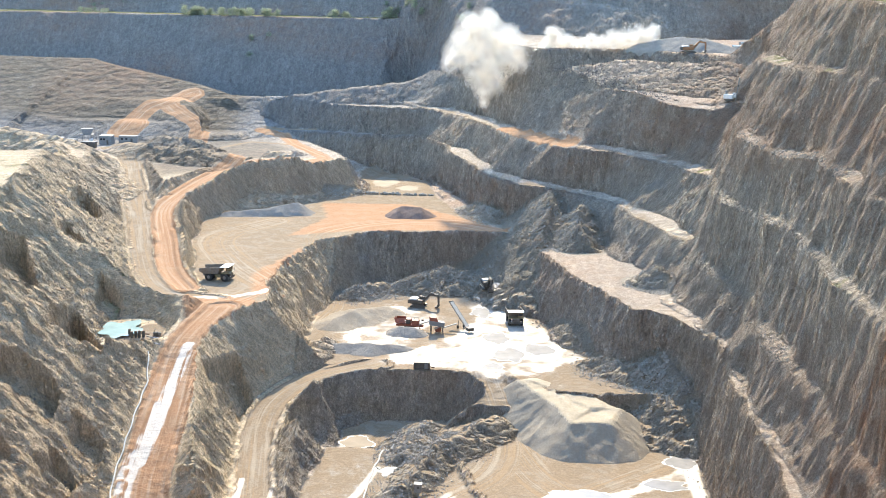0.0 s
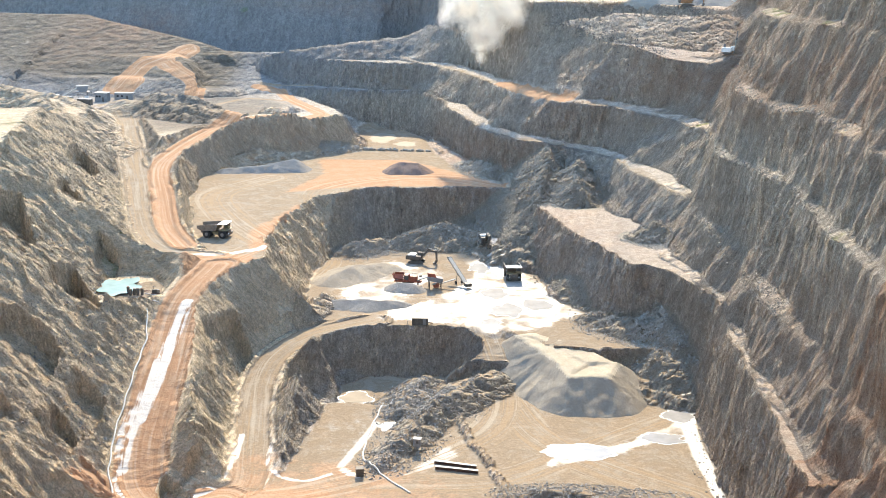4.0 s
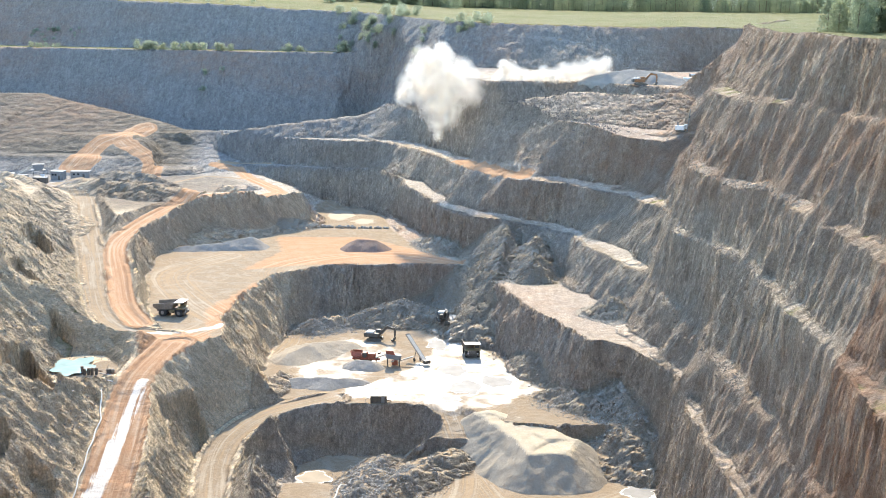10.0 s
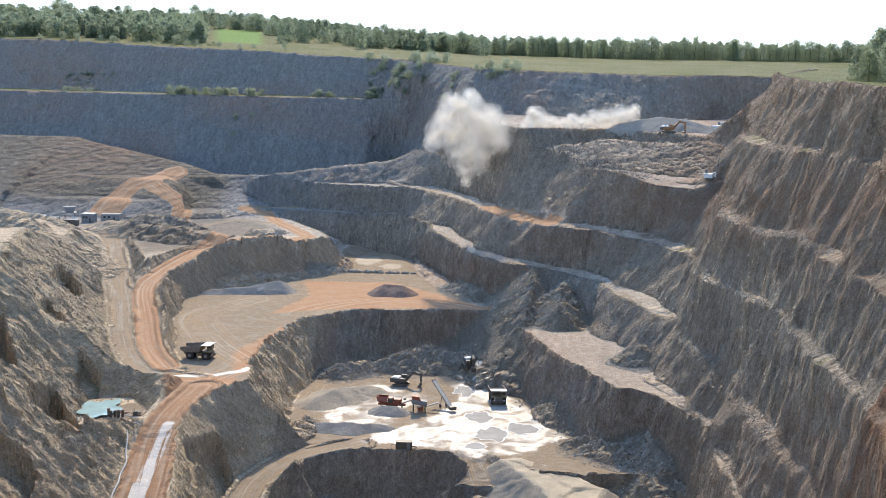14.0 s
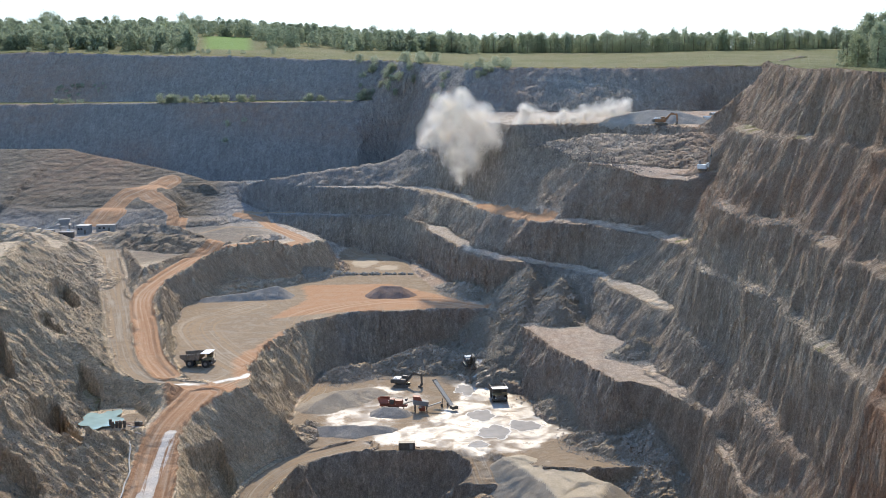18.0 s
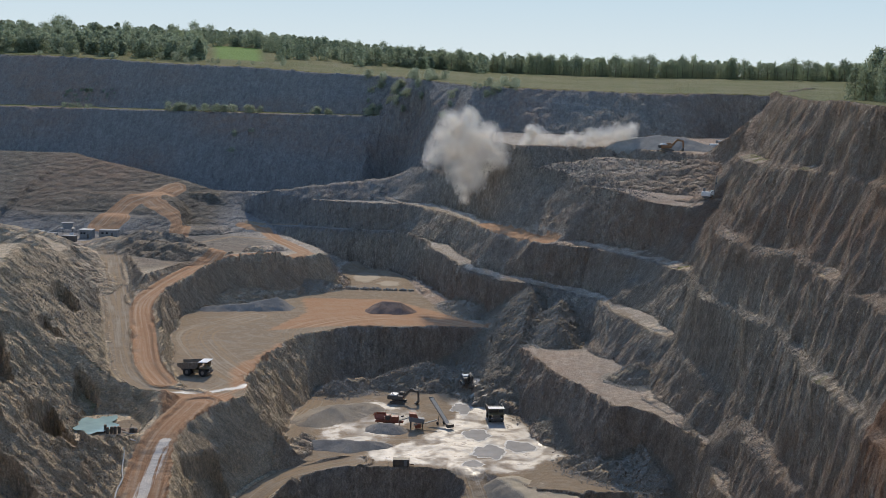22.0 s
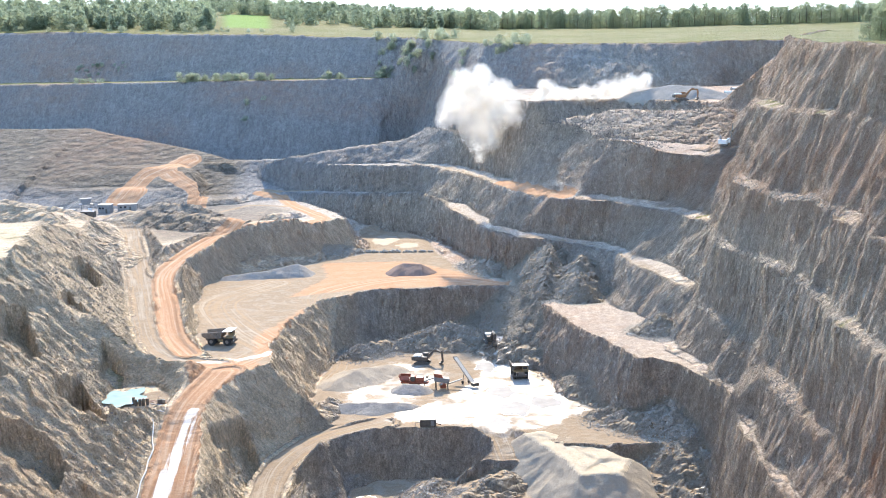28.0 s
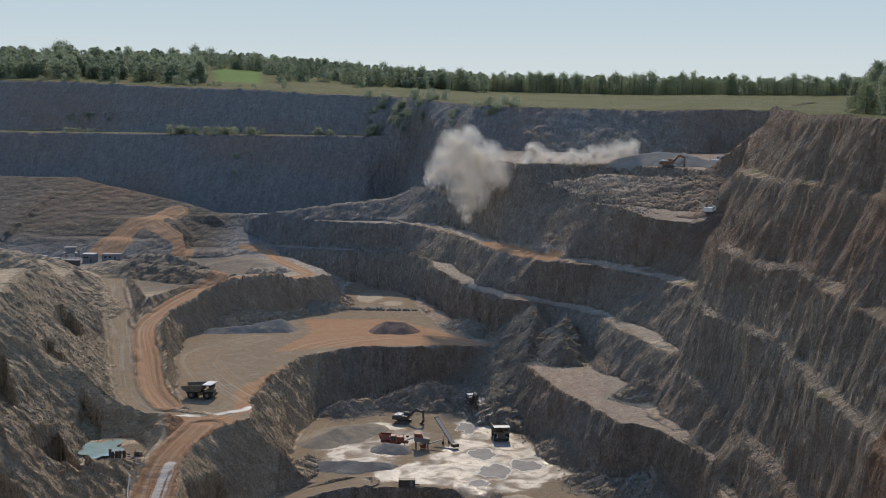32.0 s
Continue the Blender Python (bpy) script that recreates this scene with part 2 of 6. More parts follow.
def far_ground(x, y):
    """The country round the pit: fields that rise to a wooded ridge on one side."""
    left = 1 / (1 + np.exp((x + 0.06 * y + 40) / 45))
    rise = np.clip(y - 730, 0, 420)
    west = 109 + np.clip(rise, 0, 300) * 0.058
    east = np.where(y > 620, 99 + np.clip(y - 625, 0, 260) * 0.027, 104.0 + 4.4 * np.exp(-np.hypot(x, y) / 9.0))
    away = np.clip(y - 1100, 0, 5000) * 0.012
    return left * west + (1 - left) * east + fbm(x / 90, y / 90, 3.1, 3) * 1.0 - away - np.where(y < 300, np.clip(-y, 0, 800) * 0.01, 0)


def height(x, y):
    """Ground height over the plan."""
    wx = x + 1.5 * fbm(x / 16, y / 16, 1.3, 4) + 0.5 * vnoise(x / 2.3, y / 2.3, 5.0)
    wy = y + 1.5 * fbm(x / 16, y / 16, 7.7, 4) + 0.5 * vnoise(x / 2.3, y / 2.3, 9.0)
    z = far_ground(x, y)
    def over(v, a, b):
        t = np.clip((v - a) / (b - a), 0, 1)
        return t * t * (3 - 2 * t)

    def lerp(a, b, w):
        return a + (b - a) * w
    def bank(d, k, reach):
        return k * np.clip(d, 0, reach) + 3.0 * np.maximum(0, d - reach)
    near = 1 - over(y, 60, 160)
    wall = over(x, 40, 50) * (1 - over(y, 410, 450)) * (1 - near)
    blasted = over(x, 5, 25) * over(y, 425, 455)
    west = 1 - over(x, -30, 5)
    k_rim = lerp(lerp(lerp(0.74, 0.95, west), 1.5, over(x, 112, 130)), 1.5, wall)
    k_veg = lerp(lerp(lerp(2.4, 1.1, blasted), 1.0, 1 - over(x, -60, -35)), 1.25, wall)
    k_hut = lerp(lerp(2.6, 0.75, west), 1.9 + 0.5 * vnoise(x / 20, y / 14, 60.0), wall)
    k_b1 = lerp(lerp(2.6, 0.5, 1 - over(x, -140, -105)), 3.8, wall)
    edges = []
    for crest, below, k in (
            (CREST_RIM, lerp(lerp(78, 81.4, west), 82, wall), lerp(k_rim, 3.0, near)),
            (CREST_VEG, lerp(lerp(66, 46.5 - 6.5 * over(y, 598, 622), west), 61, wall), lerp(k_veg, 3.0, near)),
            (CREST_HUT, 45.5, k_hut),
            (CREST_B1, lerp(33.5, 30.5, over(x, -30, -10)), k_b1),
            (CREST_B2, 17.0, lerp(2.4, 3.6, wall))):
        sd, zc = signed(wx, wy, crest)
        edges.append((sd, zc))
        up = np.maximum(0, sd + (zc - below) / k)
        z = np.minimum(z, below + k * up + 3.0 * np.maximum(0, sd - 2.0))
        if crest is CREST_VEG:
            d, zt = edge_distance(wx, wy, BLASTED, False)
            z = np.maximum(z, np.where(x < 96, zt - 0.42 * d + 0.3 * fbm(x / 4, y / 4, 73.0, 4), -99))
        if crest is CREST_HUT:
            d, zt = edge_distance(wx, wy, TALUS, False)
            z = np.maximum(z, zt - 0.62 * d + 0.3 * fbm(x / 4, y / 4, 71.0, 3))
    # the eastern wall: even faces from each ledge up to the next crest
    edges.append((signed(wx, wy, FLOOR_MID)[0] + wall * (1.4 + 2.8 * vnoise(y / 13, x / 40, 66.0)), np.full(x.shape, 17.0)))
    east = np.full(x.shape, 17.0)
    for (su, zu), (sl, zl) in zip(edges, edges[1:]):
        gap = np.maximum(sl - su, 1.0)
        s = np.clip(sl / gap, 0, 1)
        foot = np.clip(np.minimum(0.33 + 0.3 * vnoise(x / 13, y / 13, 61.0), 5.0 / gap), 0.06, 0.6)
        foot = lerp(foot, np.clip((6.5 + 2.5 * vnoise(x / 9, y / 9, 63.0)) / gap, 0.1, 0.7), over(y, 405, 430))
        foot = np.maximum(foot, (1 - over(y, 400, 425)) * np.clip(1 - 9.0 / gap, 0, 0.8))
        face = zl + (zu - zl) * np.where(s < foot, 0.09 * s / foot, 0.09 + 0.91 * (s - foot) / (1 - foot))
        east = np.where((sl > 0) & (su <= 0), np.minimum(face, zu), east)
    mid = over(x, -45, -20) * (1 - over(x, 62, 78)) * over(y, 405, 430)
    use = np.maximum(wall * (edges[0][0] <= 0), mid * (edges[2][0] <= 0)) * (edges[-1][0] > 0)
    z = lerp(z, east, use)
    z = np.minimum(z, 31 + bank(signed(wx, wy, W30)[0], lerp(0.45, 1.2, over(x, -112, -100)), 34))
    z = np.minimum(z, 38 + bank(signed(wx, wy, W_TOP)[0], 0.45, 30))
    z = np.minimum(z, 17 + lerp(2.3, 6.0, wall) * np.maximum(0, edges[-1][0]))
    z = np.minimum(z, 13.7 + 0.8 * np.maximum(0, signed(x, y, POND_HOLLOW)[0]))
    sd = signed(wx, wy, FLOOR_PIT)[0]
    z = np.minimum(z, 0 + np.where(x < -30, 1.5, lerp(2.6, 6.0, over(x, 46, 54))) * np.maximum(0, sd))
    z = np.minimum(z, -9 + lerp(np.where(x > 20, 2.6, 1.7), 6.0, over(x, 48, 54)) * np.maximum(0, signed(wx, wy, FLOOR_LOW)[0]))
    z = np.minimum(z, -13 + bank(signed(wx, wy, FLOOR_SUMP)[0], lerp(0.4, 2.2, over(y, 298, 308)), 12))
    sx = x + 0.35 * (wx - x)
    sy = y + 0.35 * (wy - y)
    for line, width, k, reach in ROADS:
        d, zr = edge_distance(sx, sy, line, False)
        z = np.minimum(z, zr + bank(d - width / 2, k, reach))
        if line is not PIT_RAMP:
            z = z + 0.75 * np.exp(-((d - width / 2 + 0.3) / 0.65) ** 2) * (np.abs(z - zr) < 1.5) * np.clip(1.2 + 2 * vnoise(x / 6, y / 6, 11.0), 0, 1)
    for depth, notch in NOTCHES:
        low, top = min(p[1] for p in notch), max(p[1] for p in notch)
        z = z - depth * over(-signed(x, y, notch)[0], 0, 0.4) * np.clip((y - low) / (top - low) * 1.25, 0, 1)
    for line, k, rough in HEAPS:
        d, zh = edge_distance(wx, wy, line, False)
        z = np.maximum(z, zh - k * d + rough * 0.55 * fbm(x / 3.5, y / 3.5, zh[0] if hasattr(zh, "shape") and zh.size else 0, 4, 0.6) * np.clip((zh - k * d - z + 3) / 3, 0, 1))
    # blasted ground below the upper bench is left uneven
    z = z + np.where((blasted > 0.3) & (z > 66.3) & (z < 77), 0.7 * fbm(x / 10, y / 10, 21.0, 5, 0.6), 0)
    return z


# ---- materials ----
def graph(name):
    m = bpy.data.materials.new(name)
    m.use_nodes = True
    nt = m.node_tree
    return m, nt, nt.nodes["Principled BSDF"]


def node(nt, kind, ins=(), **sets):
    n = nt.nodes.new(kind)
    for k, v in sets.items():
        setattr(n, k, v)
    for k, v in dict(ins).items():
        if isinstance(v, bpy.types.NodeSocket):
            nt.links.new(v, n.inputs[k])
        else:
            n.inputs[k].default_value = v
    return n


def ntex(nt, co, scale, detail=6.0, rough=0.6, dist=0.0):
    return node(nt, "ShaderNodeTexNoise", {"Vector": co, "Scale": scale, "Detail": detail, "Roughness": rough, "Distortion": dist}).outputs[0]


def ramp(nt, fac, *stops):
    n = node(nt, "ShaderNodeValToRGB", {"Fac": fac})
    while len(n.color_ramp.elements) < len(stops):
        n.color_ramp.elements.new(0.5)
    for e, (p, c) in zip(n.color_ramp.elements, stops):
        e.position = p
        e.color = (*c, 1) if isinstance(c, tuple) else (c, c, c, 1)
    return n.outputs[0]


def blend(nt, fac, a, b, mode="MIX"):
    n = nt.nodes.new("ShaderNodeMix")
    n.data_type, n.blend_type = "RGBA", mode
    for sock, v in ((n.inputs["Factor"], fac), (n.inputs[6], a), (n.inputs[7], b)):
        if isinstance(v, bpy.types.NodeSocket):
            nt.links.new(v, sock)
        elif isinstance(v, tuple):
            sock.default_value = (*v, 1)
        else:
            sock.default_value = v
    return n.outputs[2]


def calc(nt, op, a, b=0.0, clamp=False):
    n = nt.nodes.new("ShaderNodeMath")
    n.operation, n.use_clamp = op, clamp
    for sock, v in zip(n.inputs, (a, b)):
        if isinstance(v, bpy.types.NodeSocket):
            nt.links.new(v, sock)
        else:
            sock.default_value = v
    return n.outputs[0]


def plain(name, colour, rough=0.6, metal=0.0, vary=0.25, scale=1.5, bump=0.0):
    """Painted or dusty surface: the colour, worn and dusted at two scales."""
    m, nt, p = graph(name)
    co = node(nt, "ShaderNodeTexCoord").outputs["Object"]
    a, b = ntex(nt, co, scale), ntex(nt, co, scale * 7)
    dust = tuple(min(1, c * 0.6 + 0.12) for c in colour)
    dark = tuple(c * (1 - vary) for c in colour)
    c = blend(nt, ramp(nt, a, (0.35, 0.0), (0.7, 1.0)), dark, colour)
    c = blend(nt, calc(nt, "MULTIPLY", ramp(nt, b, (0.5, 0.0), (0.75, 1.0)), vary), c, dust)
    nt.links.new(c, p.inputs["Base Color"])
    p.inputs["Roughness"].default_value, p.inputs["Metallic"].default_value = rough, metal
    if bump:
        nt.links.new(node(nt, "ShaderNodeBump", {"Height": b, "Strength": 0.5, "Distance": bump}).outputs[0], p.inputs["Normal"])
    return m


def ground_material():
    m, nt, p = graph("quarry ground")
    co = node(nt, "ShaderNodeTexCoord").outputs["Object"]

    def attr(name):
        return node(nt, "ShaderNodeAttribute", attribute_name=name).outputs["Fac"]
    big, mid, fine = ntex(nt, co, 0.03), ntex(nt, co, 0.18), ntex(nt, co, 1.3, 8.0, 0.65)
    # rock: grey brown, with seams that run down the faces, and buff weathering
    def seams(sx, sy, sz, far):
        return ntex(nt, node(nt, "ShaderNodeMapping", {"Vector": co, "Scale": (sx, sy, sz), "Location": (far, 0, 0)}).outputs[0], 1.0, 7.0, 0.65, 0.5)
    beds = blend(nt, attr("side"), seams(0.32, 0.10, 0.06, 0), seams(0.06, 0.5, 0.06, 9))
    ribs = blend(nt, attr("side"), seams(1.1, 0.5, 0.22, 4), seams(0.22, 2.0, 0.2, 15))
    chunk = ntex(nt, co, 0.42, 7.0, 0.7)
    crack = blend(nt, attr("side"), seams(2.2, 1.6, 0.7, 21), seams(0.9, 4.2, 0.8, 27))
    def blocks(sx, sy, sz):
        return node(nt, "ShaderNodeTexVoronoi", {"Vector": node(nt, "ShaderNodeMapping", {"Vector": warped, "Scale": (sx, sy, sz)}).outputs[0], "Scale": 1.0})
    warped = node(nt, "ShaderNodeVectorMath", {0: co, 1: node(nt, "ShaderNodeTexNoise", {"Vector": co, "Scale": 0.5, "Detail": 3.0}).outputs["Color"]}, operation="ADD").outputs[0]
    b_x, b_y, b_s = blocks(0.55, 0.4, 0.28), blocks(0.22, 0.6, 0.28), blocks(1.3, 1.3, 0.8)
    rubbly = blend(nt, attr("side"), b_x.outputs["Distance"], b_y.outputs["Distance"])
    cell = blend(nt, 0.5, blend(nt, attr("side"), b_x.outputs["Color"], b_y.outputs["Color"]), b_s.outputs["Color"])
    cell = calc(nt, "MULTIPLY", cell, 1.0)
    tone = calc(nt, "ADD", calc(nt, "ADD", calc(nt, "MULTIPLY", beds, 0.22), calc(nt, "MULTIPLY", ribs, 0.26)), calc(nt, "ADD", calc(nt, "MULTIPLY", chunk, 0.18), calc(nt, "MULTIPLY", crack, 0.34)))
    rock = ramp(nt, tone, (0.40, (0.24, 0.21, 0.18)), (0.5, (0.46, 0.405, 0.345)), (0.60, (0.70, 0.625, 0.525)))
    rock = blend(nt, ramp(nt, big, (0.4, 0.0), (0.62, 0.45)), rock, (0.37, 0.345, 0.32))
    rock = blend(nt, calc(nt, "MULTIPLY", ramp(nt, mid, (0.5, 0.0), (0.7, 1.0)), 0.3), rock, (0.52, 0.445, 0.345))
    warm = blend(nt, ramp(nt, tone, (0.36, 0.0), (0.6, 1.0)), (0.47, 0.37, 0.245), (0.84, 0.70, 0.50))
    rock = blend(nt, calc(nt, "MULTIPLY", attr("warm"), ramp(nt, fine, (0.3, 0.5), (0.6, 1.0))), rock, warm)
    # far walls darkened and blued: their haze and shade put into the rock colour
    far_haze = blend(nt, ramp(nt, tone, (0.36, 0.0), (0.62, 1.0)), (0.135, 0.143, 0.155), (0.285, 0.298, 0.315))
    rock = blend(nt, attr("far_haze"), rock, far_haze)
    strand = ntex(nt, node(nt, "ShaderNodeMapping", {"Vector": co, "Scale": (0.16, 0.3, 0.35)}).outputs[0], 1.0, 7.0, 0.7, 0.8)
    rock = blend(nt, attr("tip"), rock, ramp(nt, strand, (0.36, (0.13, 0.115, 0.095)), (0.52, (0.18, 0.16, 0.134)), (0.66, (0.255, 0.228, 0.192))))
    rock = blend(nt, 1.0, rock, ramp(nt, cell, (0.25, 0.87), (0.75, 1.13)), "MULTIPLY")
    red = calc(nt, "MULTIPLY", attr("red"), ramp(nt, mid, (0.3, 0.25), (0.6, 0.9)))
    rock = blend(nt, red, rock, blend(nt, tone, (0.23, 0.125, 0.08), (0.49, 0.31, 0.215)))

    def edge(name, soft=0.35):
        a = calc(nt, "ADD", attr(name), calc(nt, "MULTIPLY", calc(nt, "SUBTRACT", mid, 0.5), soft * 2))
        a = calc(nt, "ADD", a, calc(nt, "MULTIPLY", calc(nt, "SUBTRACT", fine, 0.5), soft))
        return ramp(nt, a, (0.42, 0.0), (0.6, 1.0))
    scree = blend(nt, fine, (0.28, 0.255, 0.215), (0.50, 0.45, 0.38))
    c = blend(nt, edge("rubble"), rock, scree)
    buff = blend(nt, ramp(nt, fine, (0.3, 0.0), (0.7, 1.0)), (0.26, 0.20, 0.14), (0.36, 0.285, 0.205))
    buff = blend(nt, ramp(nt, mid, (0.45, 0.0), (0.6, 0.6)), buff, (0.32, 0.285, 0.235))
    lane = node(nt, "ShaderNodeCombineXYZ", {0: calc(nt, "MULTIPLY", attr("lat"), 0.75), 1: calc(nt, "MULTIPLY", attr("lon"), 0.022), 2: 0.0}).outputs[0]
    wheels = ntex(nt, lane, 1.0, 6.0, 0.62, 0.35)
    marks = calc(nt, "MULTIPLY", attr("track"), ramp(nt, wheels, (0.40, 1.0), (0.50, 0.0)))
    lit = calc(nt, "MULTIPLY", attr("track"), ramp(nt, wheels, (0.52, 0.0), (0.62, 1.0)))
    swirl = ntex(nt, co, 0.09, 6.0, 0.6, 2.2)
    buff = blend(nt, ramp(nt, swirl, (0.42, 0.0), (0.52, 0.75), (0.6, 0.1)), buff, (0.25, 0.195, 0.135))
    buff = blend(nt, calc(nt, "MULTIPLY", marks, 0.7), buff, (0.36, 0.265, 0.17))
    buff = blend(nt, calc(nt, "MULTIPLY", lit, 0.55), buff, (0.45, 0.395, 0.315))
    c = blend(nt, edge("pale"), c, buff)
    clay = blend(nt, ramp(nt, fine, (0.3, 0.0), (0.7, 1.0)), (0.37, 0.205, 0.118), (0.46, 0.29, 0.178))
    clay = blend(nt, ramp(nt, mid, (0.45, 0.0), (0.65, 0.5)), clay, (0.45, 0.33, 0.225))
    clay = blend(nt, calc(nt, "MULTIPLY", marks, 0.75), clay, (0.34, 0.20, 0.115))
    clay = blend(nt, calc(nt, "MULTIPLY", lit, 0.7), clay, (0.51, 0.385, 0.275))
    c = blend(nt, edge("clay"), c, clay)
    # pale slurry, whitened further: glare off the wet strips put into the colour
    slurry_glare = calc(nt, "MULTIPLY", attr("slurry"), ramp(nt, wheels, (0.36, 0.45), (0.52, 1.0)))
    c = blend(nt, ramp(nt, calc(nt, "ADD", slurry_glare, calc(nt, "MULTIPLY", calc(nt, "SUBTRACT", mid, 0.5), 0.6)), (0.35, 0.0), (0.6, 0.95)), c, (0.74, 0.69, 0.62))
    grass = blend(nt, ramp(nt, fine, (0.35, 0.0), (0.7, 1.0)), (0.10, 0.12, 0.045), (0.24, 0.23, 0.10))
    grass = blend(nt, ramp(nt, big, (0.4, 0.0), (0.6, 1.0)), grass, (0.20, 0.19, 0.095))
    c = blend(nt, edge("grass"), c, grass)
    strip = node(nt, "ShaderNodeMapping", {"Vector": co, "Scale": (0.012, 0.14, 0.1)})
    grass = blend(nt, ramp(nt, ntex(nt, strip.outputs[0], 1.0, 4.0), (0.4, 0.0), (0.6, 0.75)), grass, (0.27, 0.215, 0.12))
    meadow = blend(nt, fine, (0.14, 0.24, 0.05), (0.22, 0.33, 0.09))
    c = blend(nt, attr("meadow"), c, meadow)
    c = blend(nt, 1.0, c, (1.0, 0.935, 0.845), "MULTIPLY")
    pools = ntex(nt, co, 0.11, 5.0, 0.55, 0.6)
    wet = calc(nt, "MULTIPLY", edge("wet", 0.55), ramp(nt, pools, (0.36, 0.15), (0.52, 1.0)))
    # wet ground is paled too, part of its glint held in the base colour
    c = blend(nt, calc(nt, "MULTIPLY", wet, 0.6), c, (0.45, 0.415, 0.365))
    grit = ramp(nt, ntex(nt, co, 2.4, 5.0, 0.7), (0.34, 0.74), (0.5, 1.0), (0.66, 1.24))
    smoothed = calc(nt, "ADD", calc(nt, "MULTIPLY", calc(nt, "ADD", attr("pale"), attr("clay"), True), 0.6), calc(nt, "MULTIPLY", calc(nt, "MAXIMUM", wet, attr("far_haze")), 0.5), True)
    c = blend(nt, calc(nt, "SUBTRACT", 1.0, smoothed), c, blend(nt, 1.0, c, grit, "MULTIPLY"))
    nt.links.new(c, p.inputs["Base Color"])
    puddle = ramp(nt, calc(nt, "ADD", calc(nt, "MULTIPLY", mid, 0.6), calc(nt, "MULTIPLY", fine, 0.4)), (0.40, 0.2), (0.60, 0.7))
    r = nt.nodes.new("ShaderNodeMix")
    nt.links.new(wet, r.inputs[0])
    r.inputs[2].default_value = 0.92
    nt.links.new(puddle, r.inputs[3])
    nt.links.new(r.outputs[0], p.inputs["Roughness"])
    spec = calc(nt, "ADD", 0.12, calc(nt, "MULTIPLY", wet, 0.29))
    nt.links.new(spec, p.inputs["Specular IOR Level"])
    h = calc(nt, "ADD", calc(nt, "MULTIPLY", calc(nt, "MULTIPLY", calc(nt, "ADD", calc(nt, "ADD", calc(nt, "ADD", calc(nt, "MULTIPLY", beds, 0.5), calc(nt, "MULTIPLY", rubbly, 0.55)), calc(nt, "ADD", calc(nt, "MULTIPLY", chunk, 0.6), calc(nt, "MULTIPLY", b_s.outputs["Distance"], 0.3))), calc(nt, "ADD", calc(nt, "MULTIPLY", ribs, 0.6), calc(nt, "MULTIPLY", crack, 0.45))), attr("face")), 2.6), calc(nt, "MULTIPLY", fine, 0.5))
    flat = calc(nt, "SUBTRACT", 1.0, calc(nt, "MULTIPLY", wet, 0.7))
    smooth = calc(nt, "MULTIPLY", flat, calc(nt, "SUBTRACT", 1.0, calc(nt, "MULTIPLY", calc(nt, "ADD", attr("pale"), attr("clay"), True), 0.7)))
    b = node(nt, "ShaderNodeBump", {"Height": h, "Strength": smooth, "Distance": 2.0})
    b2 = node(nt, "ShaderNodeBump", {"Height": ntex(nt, co, 4.5, 6.0, 0.7), "Strength": calc(nt, "MULTIPLY", smooth, 0.6), "Distance": 0.25, "Normal": b.outputs[0]})
    nt.links.new(b2.outputs[0], p.inputs["Normal"])
    return m


GROUND = ground_material()


# ---- the ground: one sheet ----
def steps(*spans):
    out = []
    for a, b, s in spans:
        out += list(np.arange(a, b - 1e-6, s))
    return np.array(out + [spans[-1][1]])


XS = np.concatenate([-np.geomspace(4200, 270, 26), steps((-262, -140, 1.6), (-140, 48, 0.72), (48, 92, 0.42), (92, 122, 0.7), (122, 260, 3.2)), np.geomspace(275, 4200, 24)])
YS = np.concatenate([-np.geomspace(900, 8, 10), steps((0, 150, 2.5), (150, 165, 1.2), (165, 345, 0.5), (345, 470, 0.8), (470, 700, 1.3), (700, 765, 2.0), (765, 1200, 8.0)), np.geomspace(1230, 4700, 24)])


def soft_in(x, y, line, width):
    """1 inside the outline, 0 outside, with a soft rim."""
    return np.clip(0.5 - signed(x, y, line)[0] / width, 0, 1)


def soft_near(x, y, line, width, rim):
    return np.clip((width / 2 - edge_distance(x, y, line, False)[0]) / rim + 0.5, 0, 1)


def facets(u, v, seed, tilt=0.5):
    """Broken rock: cells of uneven size, each one a plane with its own lean and its own height."""
    fu, fv = np.floor(u), np.floor(v)
    best = np.full(np.shape(u), 1e9)
    out = np.zeros(np.shape(u))
    for du in (-1, 0, 1):
        for dv in (-1, 0, 1):
            iu, iv = (fu + du).astype(np.int64), (fv + dv).astype(np.int64)
            cu, cv = fu + du + 0.5 + 0.45 * lattice(iu, iv, seed), fv + dv + 0.5 + 0.45 * lattice(iu, iv, seed + 1)
            d = (u - cu) ** 2 + (v - cv) ** 2
            val = lattice(iu, iv, seed + 2) * 0.5 + tilt * (lattice(iu, iv, seed + 3) * (u - cu) + lattice(iu, iv, seed + 4) * (v - cv)) * 2
            hit = d < best
            best[hit] = d[hit]
            out[hit] = val[hit]
    return out


